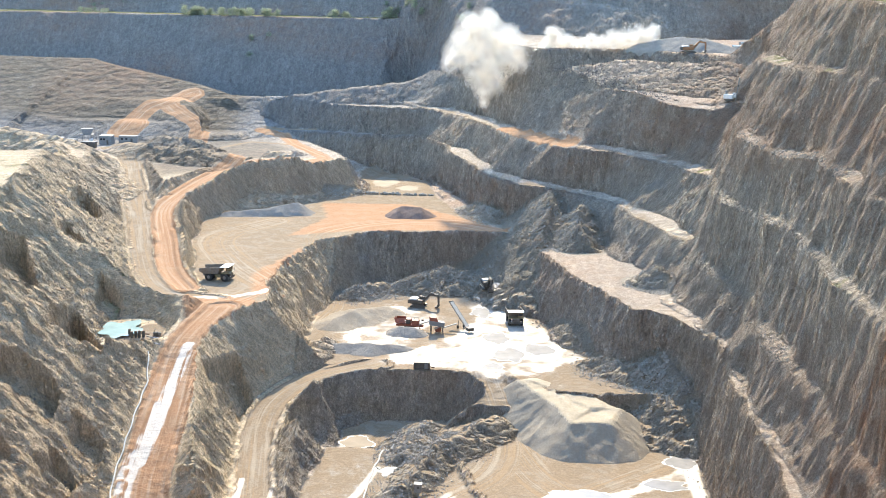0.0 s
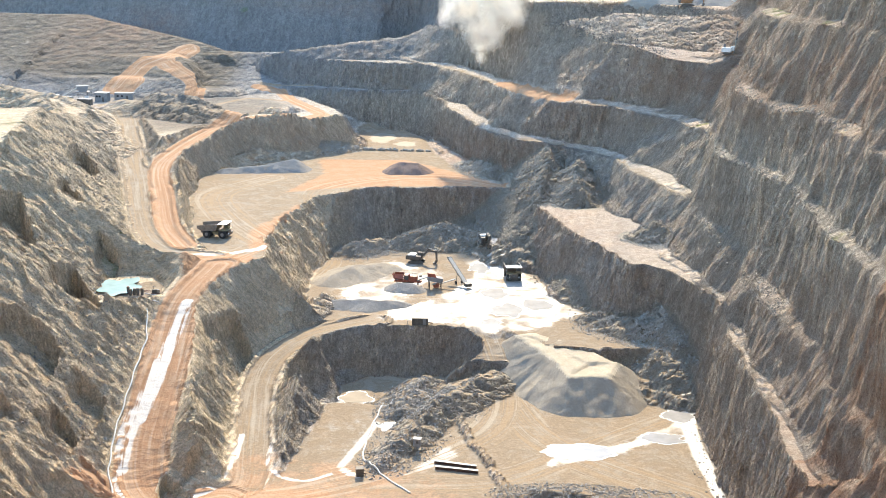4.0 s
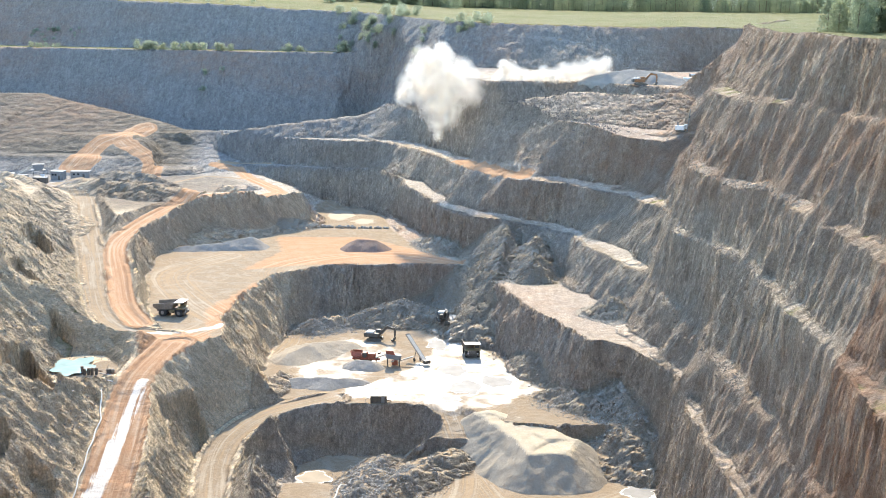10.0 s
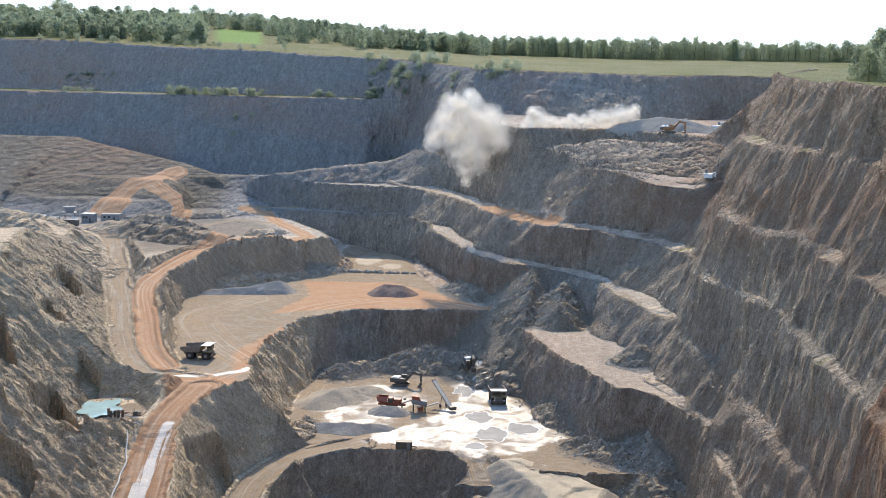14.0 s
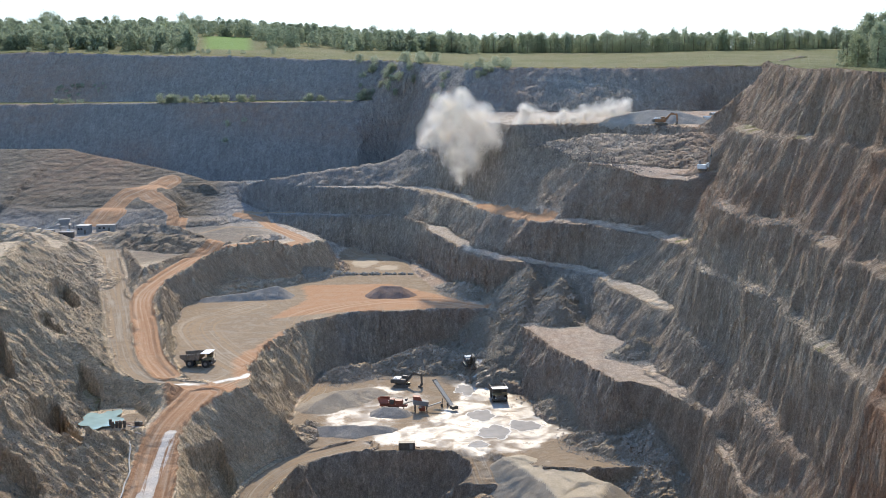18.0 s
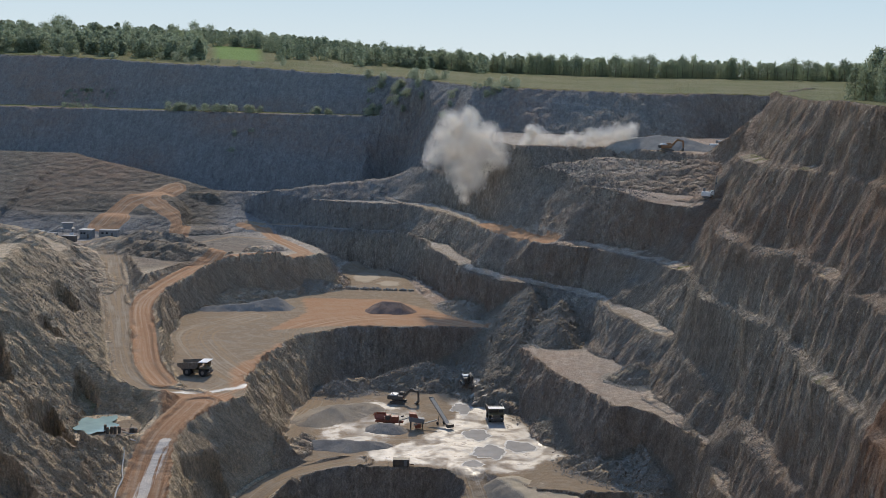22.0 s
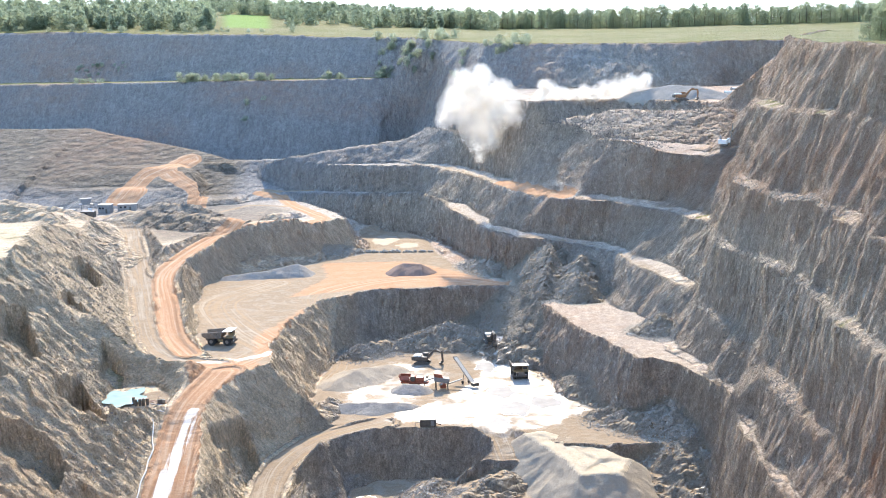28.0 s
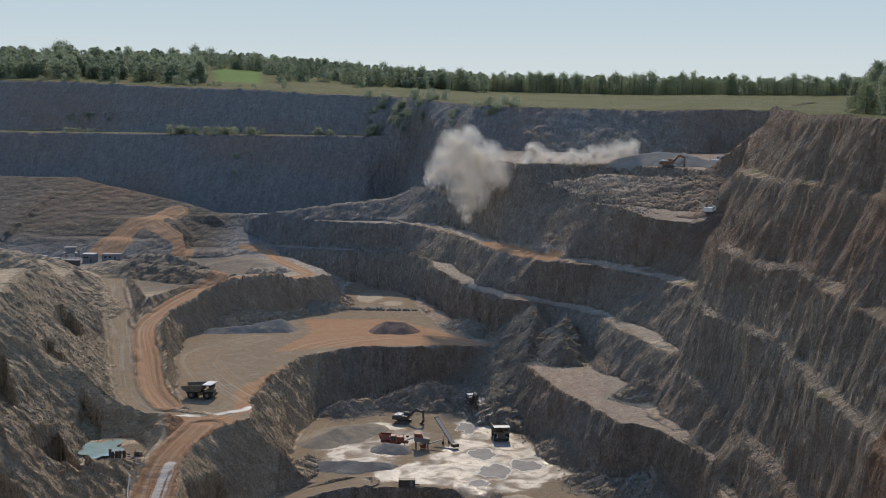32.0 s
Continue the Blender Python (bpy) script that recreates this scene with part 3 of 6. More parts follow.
def build_ground():
    gx, gy = np.meshgrid(XS, YS)
    z = height(gx, gy)
    zy, zx = np.gradient(z, YS, XS)
    slope = np.hypot(zx, zy)
    steep = np.clip((slope - 0.55) / 0.8, 0, 1) * (gy > 60) * (gy < 765)
    nx, ny = -zx / np.maximum(slope, 1e-3), -zy / np.maximum(slope, 1e-3)
    # flutes that run down the faces, and blocks broken out of them
    side = np.clip((gx - 42) / 10, 0, 1) * np.clip((440 - gy) / 20, 0, 1)
    sx = np.where(side > 0.5, 16.0, 7.0)
    rib = (1 - 2.1 * np.abs(vnoise(gx / sx, gy / 7.0, z / 30))) * 0.35 + (0.8 - 1.7 * np.abs(vnoise(gx / (sx * 0.5), gy / 3.0, z / 12))) * 0.6 + 0.5 * vnoise(gx / (sx * 0.25), gy / 1.5, z / 5)
    fine = (1 - 2.1 * np.abs(vnoise(gx / 18, gy / 9.0, z / 40))) * 0.3 + (0.8 - 1.7 * np.abs(vnoise(gx / 11, gy / 2.6, z / 22))) * 0.42 + 0.42 * vnoise(gx / 7, gy / 1.3, z / 12)
    rib = rib + (fine - rib) * side
    block = 0.5 * fbm(gx / 7.0, gy / 7.0, z / 5.0 + 50, 4, 0.65) + 0.5 * (0.6 - 1.6 * np.abs(vnoise(gx / 2.3, gy / 2.1, z / 2.6 + 20)))
    calm = 1 - 0.55 * np.clip((-gx - 44) / 8, 0, 1) * (gy < 520)
    along = np.where(side > 0.5, gy, gx)
    bend = 0.35 * fbm(gx / 5, gy / 5, 81.0, 3)
    chips = 0.5 * facets(along / 4.2 + bend, z / 7.0 + bend, 100) + 0.35 * facets(along / 1.9 + bend, z / 3.2 - bend, 200)
    out = calm * steep * (0.75 * rib + 0.4 * block + 1.0 * chips - 0.35)
    px, py = gx + nx * out, gy + ny * out
    off = (1 - 0.8 * side) * (1 - 0.8 * np.clip((-gx - 105) / 12, 0, 1) * np.clip((gy - 535) / 20, 0, 1))
    for line, w in ((RAMP, 14), (LOW_ROAD, 12), (PALE_ROAD, 11), (ORANGE_ROAD, 9)):
        off *= 1 - soft_near(gx, gy, line, w, 2.5)
    z = z + off * (1 - steep) * np.clip((slope - 0.08) * 3, 0, 1) * 0.35 * fbm(gx / 2.2, gy / 2.2, 4.0, 3) + 0.025 * fbm(gx / 3.0, gy / 3.0, 2.0, 3) * (gy < 765)
    # slabs on the western slope: tilted beds that end in broken steps
    hill = np.where((gx < -52) & (gy < 520), np.clip(slope * 2.2 - 0.8, 0, 1), 0)
    for length, amp, turn, seed in ((11.0, 1.3, -0.35, 3.0), (5.0, 1.0, -0.1, 8.0), (2.6, 0.5, -0.5, 12.0)):
        u = (gx * math.sin(turn) - gy * math.cos(turn)) / length + 0.9 * fbm(gx / (length * 1.5), gy / (length * 1.5), seed, 3)
        saw = u - np.floor(u)
        saw = np.where(saw < 0.82, saw / 0.82, (1 - saw) / 0.18)
        z = z + off * hill * amp * (saw - 0.4) * np.clip(0.35 + 1.3 * vnoise(gx / (length * 1.3), gy / (length * 1.3), seed + 40), 0, 1.2)
    lean = 0.5 * fbm(gx / 8, gy / 8, 91.0, 3)
    z = z + off * hill * (0.9 * facets((gx + 0.5 * gy) / 9 + lean, (gy - 0.3 * gx) / 5.5 + lean, 300, 0.7) + 0.5 * facets(gx / 4 + lean, gy / 2.6 - lean, 400, 0.7) + 0.2 * facets(gx / 1.9, gy / 1.5, 500, 0.6))
    me = bpy.data.meshes.new("ground")
    h, w = gx.shape
    idx = np.arange(h * w).reshape(h, w)
    quads = np.stack([idx[:-1, :-1], idx[:-1, 1:], idx[1:, 1:], idx[1:, :-1]], -1).reshape(-1, 4)
    me.vertices.add(h * w)
    me.vertices.foreach_set("co", np.stack([px, py, z], -1).astype(np.float32).ravel())
    me.loops.add(quads.size)
    me.loops.foreach_set("vertex_index", quads.astype(np.int32).ravel())
    me.polygons.add(len(quads))
    me.polygons.foreach_set("loop_start", np.arange(0, quads.size, 4, dtype=np.int32))
    me.polygons.foreach_set("use_smooth", ~((hill > 0.25) & (off > 0.9))[:-1, :-1].ravel())
    me.update(calc_edges=True)
    flat = 1 - np.clip((slope - 0.3) / 0.4, 0, 1)
    masks = ground_masks(gx, gy, z, flat, slope)
    for name, val in masks.items():
        a = me.attributes.new(name, "FLOAT", "POINT")
        a.data.foreach_set("value", (val if name in ("lat", "lon") else np.clip(val, 0, 1)).astype(np.float32).ravel())
    me.materials.append(GROUND)
    return tagged(new("ground", me), "terraced stone quarry with buff floors and grey brown rock faces", "quarry", kind="structure")


def wheel_marks(x, y, lines):
    """How near each place is to a driven line, how far across it and how far along it."""
    near, lat, lon = np.zeros(x.shape), np.zeros(x.shape), np.zeros(x.shape)
    for k, (line, w) in enumerate(lines):
        run = 97.0 * k
        best = np.full(x.shape, 1e9)
        la, lo = np.zeros(x.shape), np.zeros(x.shape)
        for a, b in zip(line, line[1:]):
            dx, dy = b[0] - a[0], b[1] - a[1]
            long = math.hypot(dx, dy)
            t = np.clip(((x - a[0]) * dx + (y - a[1]) * dy) / (long * long), 0, 1)
            d = np.hypot(x - a[0] - t * dx, y - a[1] - t * dy)
            hit = d < best
            best[hit] = d[hit]
            la[hit] = (np.sign((x - a[0]) * dy - (y - a[1]) * dx) * d)[hit]
            lo[hit] = (run + t * long)[hit]
            run += long
        weight = np.clip((w / 2 - best) / 3.0 + 0.6, 0, 1)
        take = weight > near
        near[take], lat[take], lon[take] = weight[take], la[take] + 40 * k, lo[take]
    return near, lat, lon


def ground_masks(x, y, z, flat, slope):
    m = {}
    clay = np.zeros(x.shape)
    for line, w in [(ORANGE_ROAD, 8), (RAMP, 12)] + HILL_TRACKS + [(l, 1.3 * w) for l, w in YARD_TRACKS[:1]]:
        clay = np.maximum(clay, 1.0 * soft_near(x, y, line, w, 3))
    clay = np.maximum(clay, 0.9 * soft_in(x, y, at(17, (-70, 415), (-60, 450), (-66, 478), (-30, 480), (-14, 462), (4, 440), (14, 430), (-20, 431), (-50, 425)), 8))
    clay = np.maximum(clay, 0.36 * soft_in(x, y, at(30, (-100, 490), (-58, 496), (-70, 540), (-95, 560), (-104, 520)), 10))
    clay = np.maximum(clay, 0.8 * soft_in(x, y, at(17, (-86, 330), (-66, 335), (-60, 325), (-70, 305), (-80, 310)), 6))
    clay = np.maximum(clay, 0.8 * soft_in(x, y, at(-9, (-62, 240), (-30, 240), (-30, 225), (-62, 222)), 6))
    clay = np.maximum(clay, 0.8 * soft_near(x, y, [(6, 500, 46), (10.5, 490, 46), (20, 471, 46), (32, 455, 46)], 8, 3))
    clay = np.maximum(clay, 0.5 * soft_in(x, y, at(-9, (-60, 262), (-10, 255), (4, 240), (4, 215), (-60, 215)), 14))
    clay = np.maximum(clay, 0.85 * soft_in(x, y, at(-9, (-84, 236), (-60, 238), (-34, 238), (-20, 232), (10, 228), (10, 205), (-84, 205)), 6))
    clay = np.maximum(clay, 0.8 * soft_in(x, y, at(17, (-66, 330), (-54, 352), (-52, 385), (-62, 400), (-72, 360)), 8))
    clay = np.maximum(clay, 0.2 * soft_in(x, y, at(-9, (34, 262), (44, 268), (50, 250), (48, 235), (38, 240)), 6))
    m["clay"] = clay * (1 - np.clip((slope - 0.9) / 0.5, 0, 1))
    pale = np.zeros(x.shape)
    pale = np.maximum(pale, soft_in(x, y, FLOOR_PIT, 6) * (z < 6) * flat)
    pale = np.maximum(pale, soft_in(x, y, FLOOR_LOW, 5) * (z < -6.5) * flat)
    pale = np.maximum(pale, soft_in(x, y, FLOOR_MID, 6) * (z > 14) * (z < 20) * (x < 0) * flat)
    for line, w in [(PALE_ROAD, 10), (LOW_ROAD, 10), (PIT_RAMP, 9)] + YARD_TRACKS[1:] + HILL_TRACKS:
        pale = np.maximum(pale, soft_near(x, y, line, w, 3) * flat)
    for line, w in ((CREST_B1[2:13], 7), (CREST_B2[:12], 9)):
        pale = np.maximum(pale, 0.5 * soft_near(x, y, line, w, 4) * flat)
    bench = flat * (x > 20) * (y < 430) * (z > 10) * (z < 66)
    pale = np.maximum(pale, 0.3 * bench * (y > 318))
    pale = np.maximum(pale, 0.6 * soft_in(x, y, at(78, (22, 510), (52, 523), (92, 488), (96, 524), (56, 548), (23, 545)), 8) * flat)
    for line, w in (([(28, 637, 0), (42, 631, 0), (70, 623, 0)], 1.2), ([(84, 615, 0), (102, 601, 0), (106, 588, 0)], 1.2), ([(26, 630, 0), (40, 628, 0)], 1.2)):
        pale = np.maximum(pale, 0.7 * soft_near(x, y, line, w, 1.6))
    pale = np.maximum(pale, 0.75 * soft_in(x, y, FLOOR_SUMP, 5) * flat)
    pale = np.maximum(pale, 0.7 * soft_in(x, y, at(14, (-84, 316), (-82, 302), (-90, 294), (-98, 296), (-92, 318)), 4) * flat)
    m["pale"] = pale
    wet = 0.95 * soft_in(x, y, at(0, (-24, 340), (-30, 330), (-8, 326), (4, 318), (16, 322), (30, 338), (22, 362), (15, 380), (6, 412), (-3, 405), (-3, 372), (-12, 352)), 9)
    wet = np.maximum(wet, 0.62 * soft_in(x, y, at(0, (-45, 338), (-20, 345), (-10, 380), (-30, 395), (-46, 370)), 10))
    wet = np.maximum(wet, 0.8 * soft_near(x, y, [(-84, 331, 17), (-72, 334, 17), (-64, 340, 17), (-61, 350, 17)], 3.5, 3))
    wet = np.maximum(wet, 0.8 * soft_near(x, y, [(18, 256, 0), (30, 262, 0), (44, 272, 0), (54, 284, 0)], 5, 4))
    wet = np.maximum(wet, 0.2 * soft_in(x, y, at(17, (-54, 508), (-55, 552), (-38, 548), (-24, 520), (-30, 505)), 8))
    wet = np.maximum(wet, 0.35 * soft_in(x, y, at(-9, (-40, 250), (-38, 275), (-28, 285), (-22, 262), (-26, 245)), 5))
    m["wet"] = wet * flat
    rub = np.zeros(x.shape)
    for line, k, rough in HEAPS:
        if rough > 1:
            d, zh = edge_distance(x, y, line, False)
            rub = np.maximum(rub, np.clip(1 - np.abs(z - (zh - k * d)) / 3.0, 0, 1) * (d < 30))
    m["rubble"] = rub
    m["face"] = np.clip((slope - 0.25) / 0.5, 0, 1) * (1 - 0.5 * ((x < -52) & (y < 530))) * (1 - 0.6 * np.clip((y - 0.35 * x - 560) / 60, 0, 1))
    m["red"] = np.clip(0.12 + 0.4 * fbm(x / 60, z / 30 + y / 200, 1.0, 2) + 0.4 * np.clip((x - 50) / 12, 0, 1) * np.clip((300 - y) / 110, 0.1, 1) + 0.12 * ((x < -45) & (y < 520)) + 0.12 * ((x > 20) & (z > 55)) + 1.5 * ((x > 50) & (y < 204)), 0, 1)
    rim = np.clip((z - 96) / 3, 0, 1) * (y > 600) * flat
    m["warm"] = np.maximum(np.clip((-x - 42) / 12, 0, 1) * (y < 505) * (1 - 0.35 * np.clip((y - 380) / 60, 0, 1)), 0.1 * np.clip((x - 48) / 8, 0, 1) * np.clip((440 - y) / 60, 0, 1))
    m["track"], m["lat"], m["lon"] = wheel_marks(x, y, [(RAMP, 15), (LOW_ROAD, 13), (PALE_ROAD, 11), (ORANGE_ROAD, 9)] + [(rounded(l), w) for l, w in HILL_TRACKS + YARD_TRACKS + FLOOR_TRACKS])
    # slurry on the ramp and floors, also standing in for white wet glare
    m["slurry"] = np.maximum(soft_near(x, y, rounded([(-76, 300, 0), (-76.5, 288, 0), (-76.5, 272, 0), (-77, 256, 0)]), 3.6, 1.4), soft_near(x, y, rounded([(-77, 276, 0), (-78, 262, 0), (-78.5, 250, 0), (-77.5, 240, 0)]), 4.0, 1.6))
    m["slurry"] = np.maximum(m["slurry"], 0.9 * soft_near(x, y, rounded([(-79, 250, 0), (-78, 238, 0), (-73, 230.5, 0), (-64, 226.5, 0), (-56, 228, 0)]), 1.4, 1.2))
    m["slurry"] = m["slurry"] + 0.8 * soft_near(x, y, [(-84, 331, 17), (-72, 334, 17), (-64, 340, 17), (-61, 350, 17)], 2.5, 3)
    m["slurry"] = np.maximum(m["slurry"], soft_near(x, y, rounded([(-55.5, 264, 0), (-55, 250, 0), (-57, 240, 0), (-66, 229, 0)]), 1.8, 1.2)) * flat
    m["slurry"] = np.maximum(m["slurry"], 0.9 * soft_near(x, y, rounded([(-47.5, 262, 0), (-46, 248, 0), (-38, 243, 0), (-32, 247, 0)]), 1.3, 1.0) * flat)
    m["slurry"] = np.maximum(m["slurry"], 0.9 * soft_near(x, y, rounded([(54, 292, 0), (52, 276, 0), (52, 262, 0), (53, 244, 0), (54, 232, 0)]), 4.0, 2.0) * flat)
    m["slurry"] = np.maximum(m["slurry"], 0.8 * soft_near(x, y, rounded([(-36, 299, 0), (-30, 294, 0), (-24, 290, 0)]), 3.0, 3.0) * flat)
    m["slurry"] = np.maximum(m["slurry"], 0.85 * soft_near(x, y, rounded([(-24.5, 276, 0), (-27, 264, 0), (-29, 256, 0), (-30, 250, 0), (-26, 246, 0)]), 2.2, 2.0) * flat)
    m["slurry"] = np.maximum(m["slurry"], 0.5 * soft_in(x, y, at(-9, (-24, 243), (-12, 247), (-3, 258), (-6, 268), (-11, 258), (-18, 246)), 3) * flat)
    m["tip"] = np.clip((-x - 112) / 12, 0, 1) * np.clip((y - 545) / 20, 0, 1) * np.clip((642 - y) / 8, 0, 1) * (z < 66) + 0.7 * soft_in(x, y, at(30, (-160, 540), (-148, 500), (-124, 452), (-108, 466), (-92, 498), (-84, 530), (-100, 548), (-125, 552)), 10)
    # painted distance haze, growing towards the far northern walls
    m["far_haze"] = 0.85 * np.clip((y - 0.35 * x - 560) / 60, 0, 1) * (z > 30)
    m["side"] = np.maximum(np.clip((x - 42) / 10, 0, 1) * np.clip((445 - y) / 20, 0, 1), np.clip((-x - 50) / 10, 0, 1) * np.clip((520 - y) / 20, 0, 1))
    m["grass"] = np.maximum(np.where(y > 618, rim, (z > 100) * 0.8 * flat), 0.5 * flat * (x > 58) * (z > 40) * (y < 400))
    m["grass"] = np.maximum(m["grass"], 0.6 * flat * (x < -20) * (z > 80) * (y > 685))
    m["grass"] = np.maximum(m["grass"], (0.26 + 0.3 * fbm(x / 14, y / 14, 33.0, 3)) * (x < -88) * (y > 318) * (y < 470) * np.clip((0.95 - slope) * 3, 0, 1) * (1 - m["track"]))
    m["meadow"] = soft_in(x, y, at(0, (-165, 790), (-136, 790), (-171, 990), (-207, 990)), 6)
    return m


ground = build_ground()


# ---- building helpers ----
def part(name, bm, mat, parent=None, label="", smooth=False, mats=()):
    me = bpy.data.meshes.new(name)
    bm.to_mesh(me)
    bm.free()
    for m_ in (mat, *mats):
        me.materials.append(m_)
    if smooth:
        me.polygons.foreach_set("use_smooth", np.ones(len(me.polygons), bool))
    ob = new(name, me)
    if parent is not None:
        ob.parent = parent
    return tagged(ob, label)


def raw(name, verts, faces, mat, parent=None, label="", smooth=False):
    me = bpy.data.meshes.new(name)
    me.from_pydata([tuple(v) for v in verts], [], faces)
    me.materials.append(mat)
    if smooth:
        me.polygons.foreach_set("use_smooth", np.ones(len(me.polygons), bool))
    ob = new(name, me)
    if parent is not None:
        ob.parent = parent
    return tagged(ob, label)


def thing(name, m, label, category, group=""):
    ob = new(name)
    ob.empty_display_size = 0.5
    ob.matrix_world = m
    return tagged(ob, label, category, group)


def box(size, loc=(0, 0, 0), rot=(0, 0, 0), bevel=0.04, bm=None):
    bm = bm or bmesh.new()
    m = pose(*loc, *rot) @ Matrix.Diagonal((*size, 1))
    made = bmesh.ops.create_cube(bm, size=1.0, matrix=m)["verts"]
    if bevel:
        edges = {e for v in made for e in v.link_edges}
        bmesh.ops.bevel(bm, geom=list(edges), offset=min(bevel, min(size) * 0.3), segments=1, affect="EDGES")
    return bm


def prism(profile, y0, y1, bm=None):
    """A side profile of (x, z) points drawn out from y0 to y1."""
    bm = bm or bmesh.new()
    a = [bm.verts.new((x, y0, z)) for x, z in profile]
    b = [bm.verts.new((x, y1, z)) for x, z in profile]
    bm.faces.new(a)
    bm.faces.new(b[::-1])
    for i in range(len(a)):
        j = (i + 1) % len(a)
        bm.faces.new((a[j], a[i], b[i], b[j]))
    bmesh.ops.recalc_face_normals(bm, faces=bm.faces[:])
    return bm


def rod(a, b, r, r2=None, seg=8, bm=None):
    bm = bm or bmesh.new()
    a, b = Vector(a), Vector(b)
    way = b - a
    m = Matrix.Translation((a + b) / 2) @ way.to_track_quat("Z", "Y").to_matrix().to_4x4()
    bmesh.ops.create_cone(bm, cap_ends=True, segments=seg, radius1=r, radius2=r if r2 is None else r2, depth=way.length, matrix=m)
    return bm


def wheel(parent, x, y, r, w):
    t = rod((x, y - w / 2, r), (x, y + w / 2, r), r, seg=20)
    bmesh.ops.bevel(t, geom=t.edges[:], offset=0.1 * r, segments=1, affect="EDGES")
    for i in range(20):
        a = i * math.tau / 20
        box((0.13 * r, w * 0.9, 0.1 * r), (x + r * math.cos(a), y, r + r * math.sin(a)), (0, -math.degrees(a) + 90, 0), 0, t)
    wh = part("wheel", t, RUBBER, parent, "dusty black rubber tyre")
    side = 1 if y > 0 else -1
    part("rim", rod((x, y + side * (w / 2 - 0.15), r), (x, y + side * (w / 2 + 0.05), r), r * 0.5, r * 0.42, 14), STEEL, wh, "dusty steel rim")
    return wh


YELLOW = plain("worn yellow paint", (0.30, 0.235, 0.12), 0.5, 0.0, 0.4)
DARKSTEEL = plain("dark dusty steel", (0.13, 0.115, 0.095), 0.6, 0.3, 0.3)
STEEL = plain("bare steel", (0.30, 0.29, 0.27), 0.45, 0.7, 0.3)
RUBBER = plain("rubber", (0.035, 0.033, 0.03), 0.8, 0.0, 0.4)
WHITE = plain("white paint", (0.72, 0.72, 0.69), 0.5, 0.0, 0.15)
RED = plain("red machine paint", (0.36, 0.10, 0.05), 0.55, 0.0, 0.4)
GREY = plain("grey cladding", (0.24, 0.235, 0.225), 0.6, 0.0, 0.25)
BELT = plain("dusty conveyor belt", (0.48, 0.44, 0.37), 0.8, 0.0, 0.2)
HOSE = plain("pale hose", (0.62, 0.58, 0.50), 0.6, 0.0, 0.25)
RUSTY = plain("rusted steel", (0.20, 0.11, 0.07), 0.75, 0.3, 0.4)
CONCRETE = plain("concrete", (0.31, 0.29, 0.265), 0.85, 0.0, 0.3)
BARK = plain("bark", (0.11, 0.085, 0.06), 0.9, 0.0, 0.4, 3.0, 0.05)
ORANGE = plain("faded orange paint", (0.34, 0.17, 0.07), 0.6, 0.0, 0.4)
DUSTY = plain("dust-caked steel", (0.25, 0.205, 0.155), 0.75, 0.1, 0.35)
GLASS, _nt, _p = graph("dark cab glass")
_p.inputs["Base Color"].default_value = (0.02, 0.025, 0.03, 1)
_p.inputs["Roughness"].default_value = 0.08


def stone_material(name, dark, light, scale=0.9):
    m, nt, p = graph(name)
    co = node(nt, "ShaderNodeTexCoord").outputs["Object"]
    isl = node(nt, "ShaderNodeNewGeometry").outputs["Random Per Island"]
    c = blend(nt, ntex(nt, co, scale), dark, light)
    c = blend(nt, 0.6, c, blend(nt, isl, dark, light))
    nt.links.new(c, p.inputs["Base Color"])
    p.inputs["Roughness"].default_value = 0.9
    nt.links.new(node(nt, "ShaderNodeBump", {"Height": ntex(nt, co, scale * 5), "Strength": 0.6, "Distance": 0.2}).outputs[0], p.inputs["Normal"])
    return m


def heap_material(name, dark, light):
    """Tipped stone: fine grains with runnels down the flanks and a coarser foot."""
    m, nt, p = graph(name)
    co = node(nt, "ShaderNodeTexCoord").outputs["Object"]
    a, b, f = ntex(nt, co, 0.25), ntex(nt, co, 1.6), ntex(nt, co, 6.0, 8.0, 0.7)
    c = blend(nt, ramp(nt, b, (0.3, 0.0), (0.7, 1.0)), dark, light)
    c = blend(nt, ramp(nt, a, (0.4, 0.0), (0.6, 0.5)), c, tuple(x * 0.8 for x in dark))
    c = blend(nt, calc(nt, "MULTIPLY", f, 0.45), c, tuple(min(1, x * 1.25) for x in light))
    nt.links.new(c, p.inputs["Base Color"])
    p.inputs["Roughness"].default_value = 0.95
    p.inputs["Specular IOR Level"].default_value = 0.15
    nt.links.new(node(nt, "ShaderNodeBump", {"Height": calc(nt, "ADD", b, f), "Strength": 0.7, "Distance": 0.25}).outputs[0], p.inputs["Normal"])
    return m


# SAND's tone holds some of the stockpile flank's shade; the rolled top is paler
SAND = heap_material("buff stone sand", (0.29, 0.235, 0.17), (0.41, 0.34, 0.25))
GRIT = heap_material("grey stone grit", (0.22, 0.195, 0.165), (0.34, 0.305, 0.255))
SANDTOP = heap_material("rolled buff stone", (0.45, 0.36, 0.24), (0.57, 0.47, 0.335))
SLURRY = plain("pale dried slurry", (0.62, 0.58, 0.51), 0.7, 0.0, 0.2, 0.8)
CLAYHEAP = heap_material("dark clay spoil", (0.19, 0.13, 0.10), (0.30, 0.21, 0.16))
STONES = stone_material("broken stone", (0.25, 0.22, 0.18), (0.50, 0.44, 0.355))
DARKSTONES = stone_material("dark broken stone", (0.12, 0.10, 0.085), (0.27, 0.235, 0.195))
BUFFSTONES = stone_material("buff boulders", (0.20, 0.165, 0.13), (0.42, 0.36, 0.28))


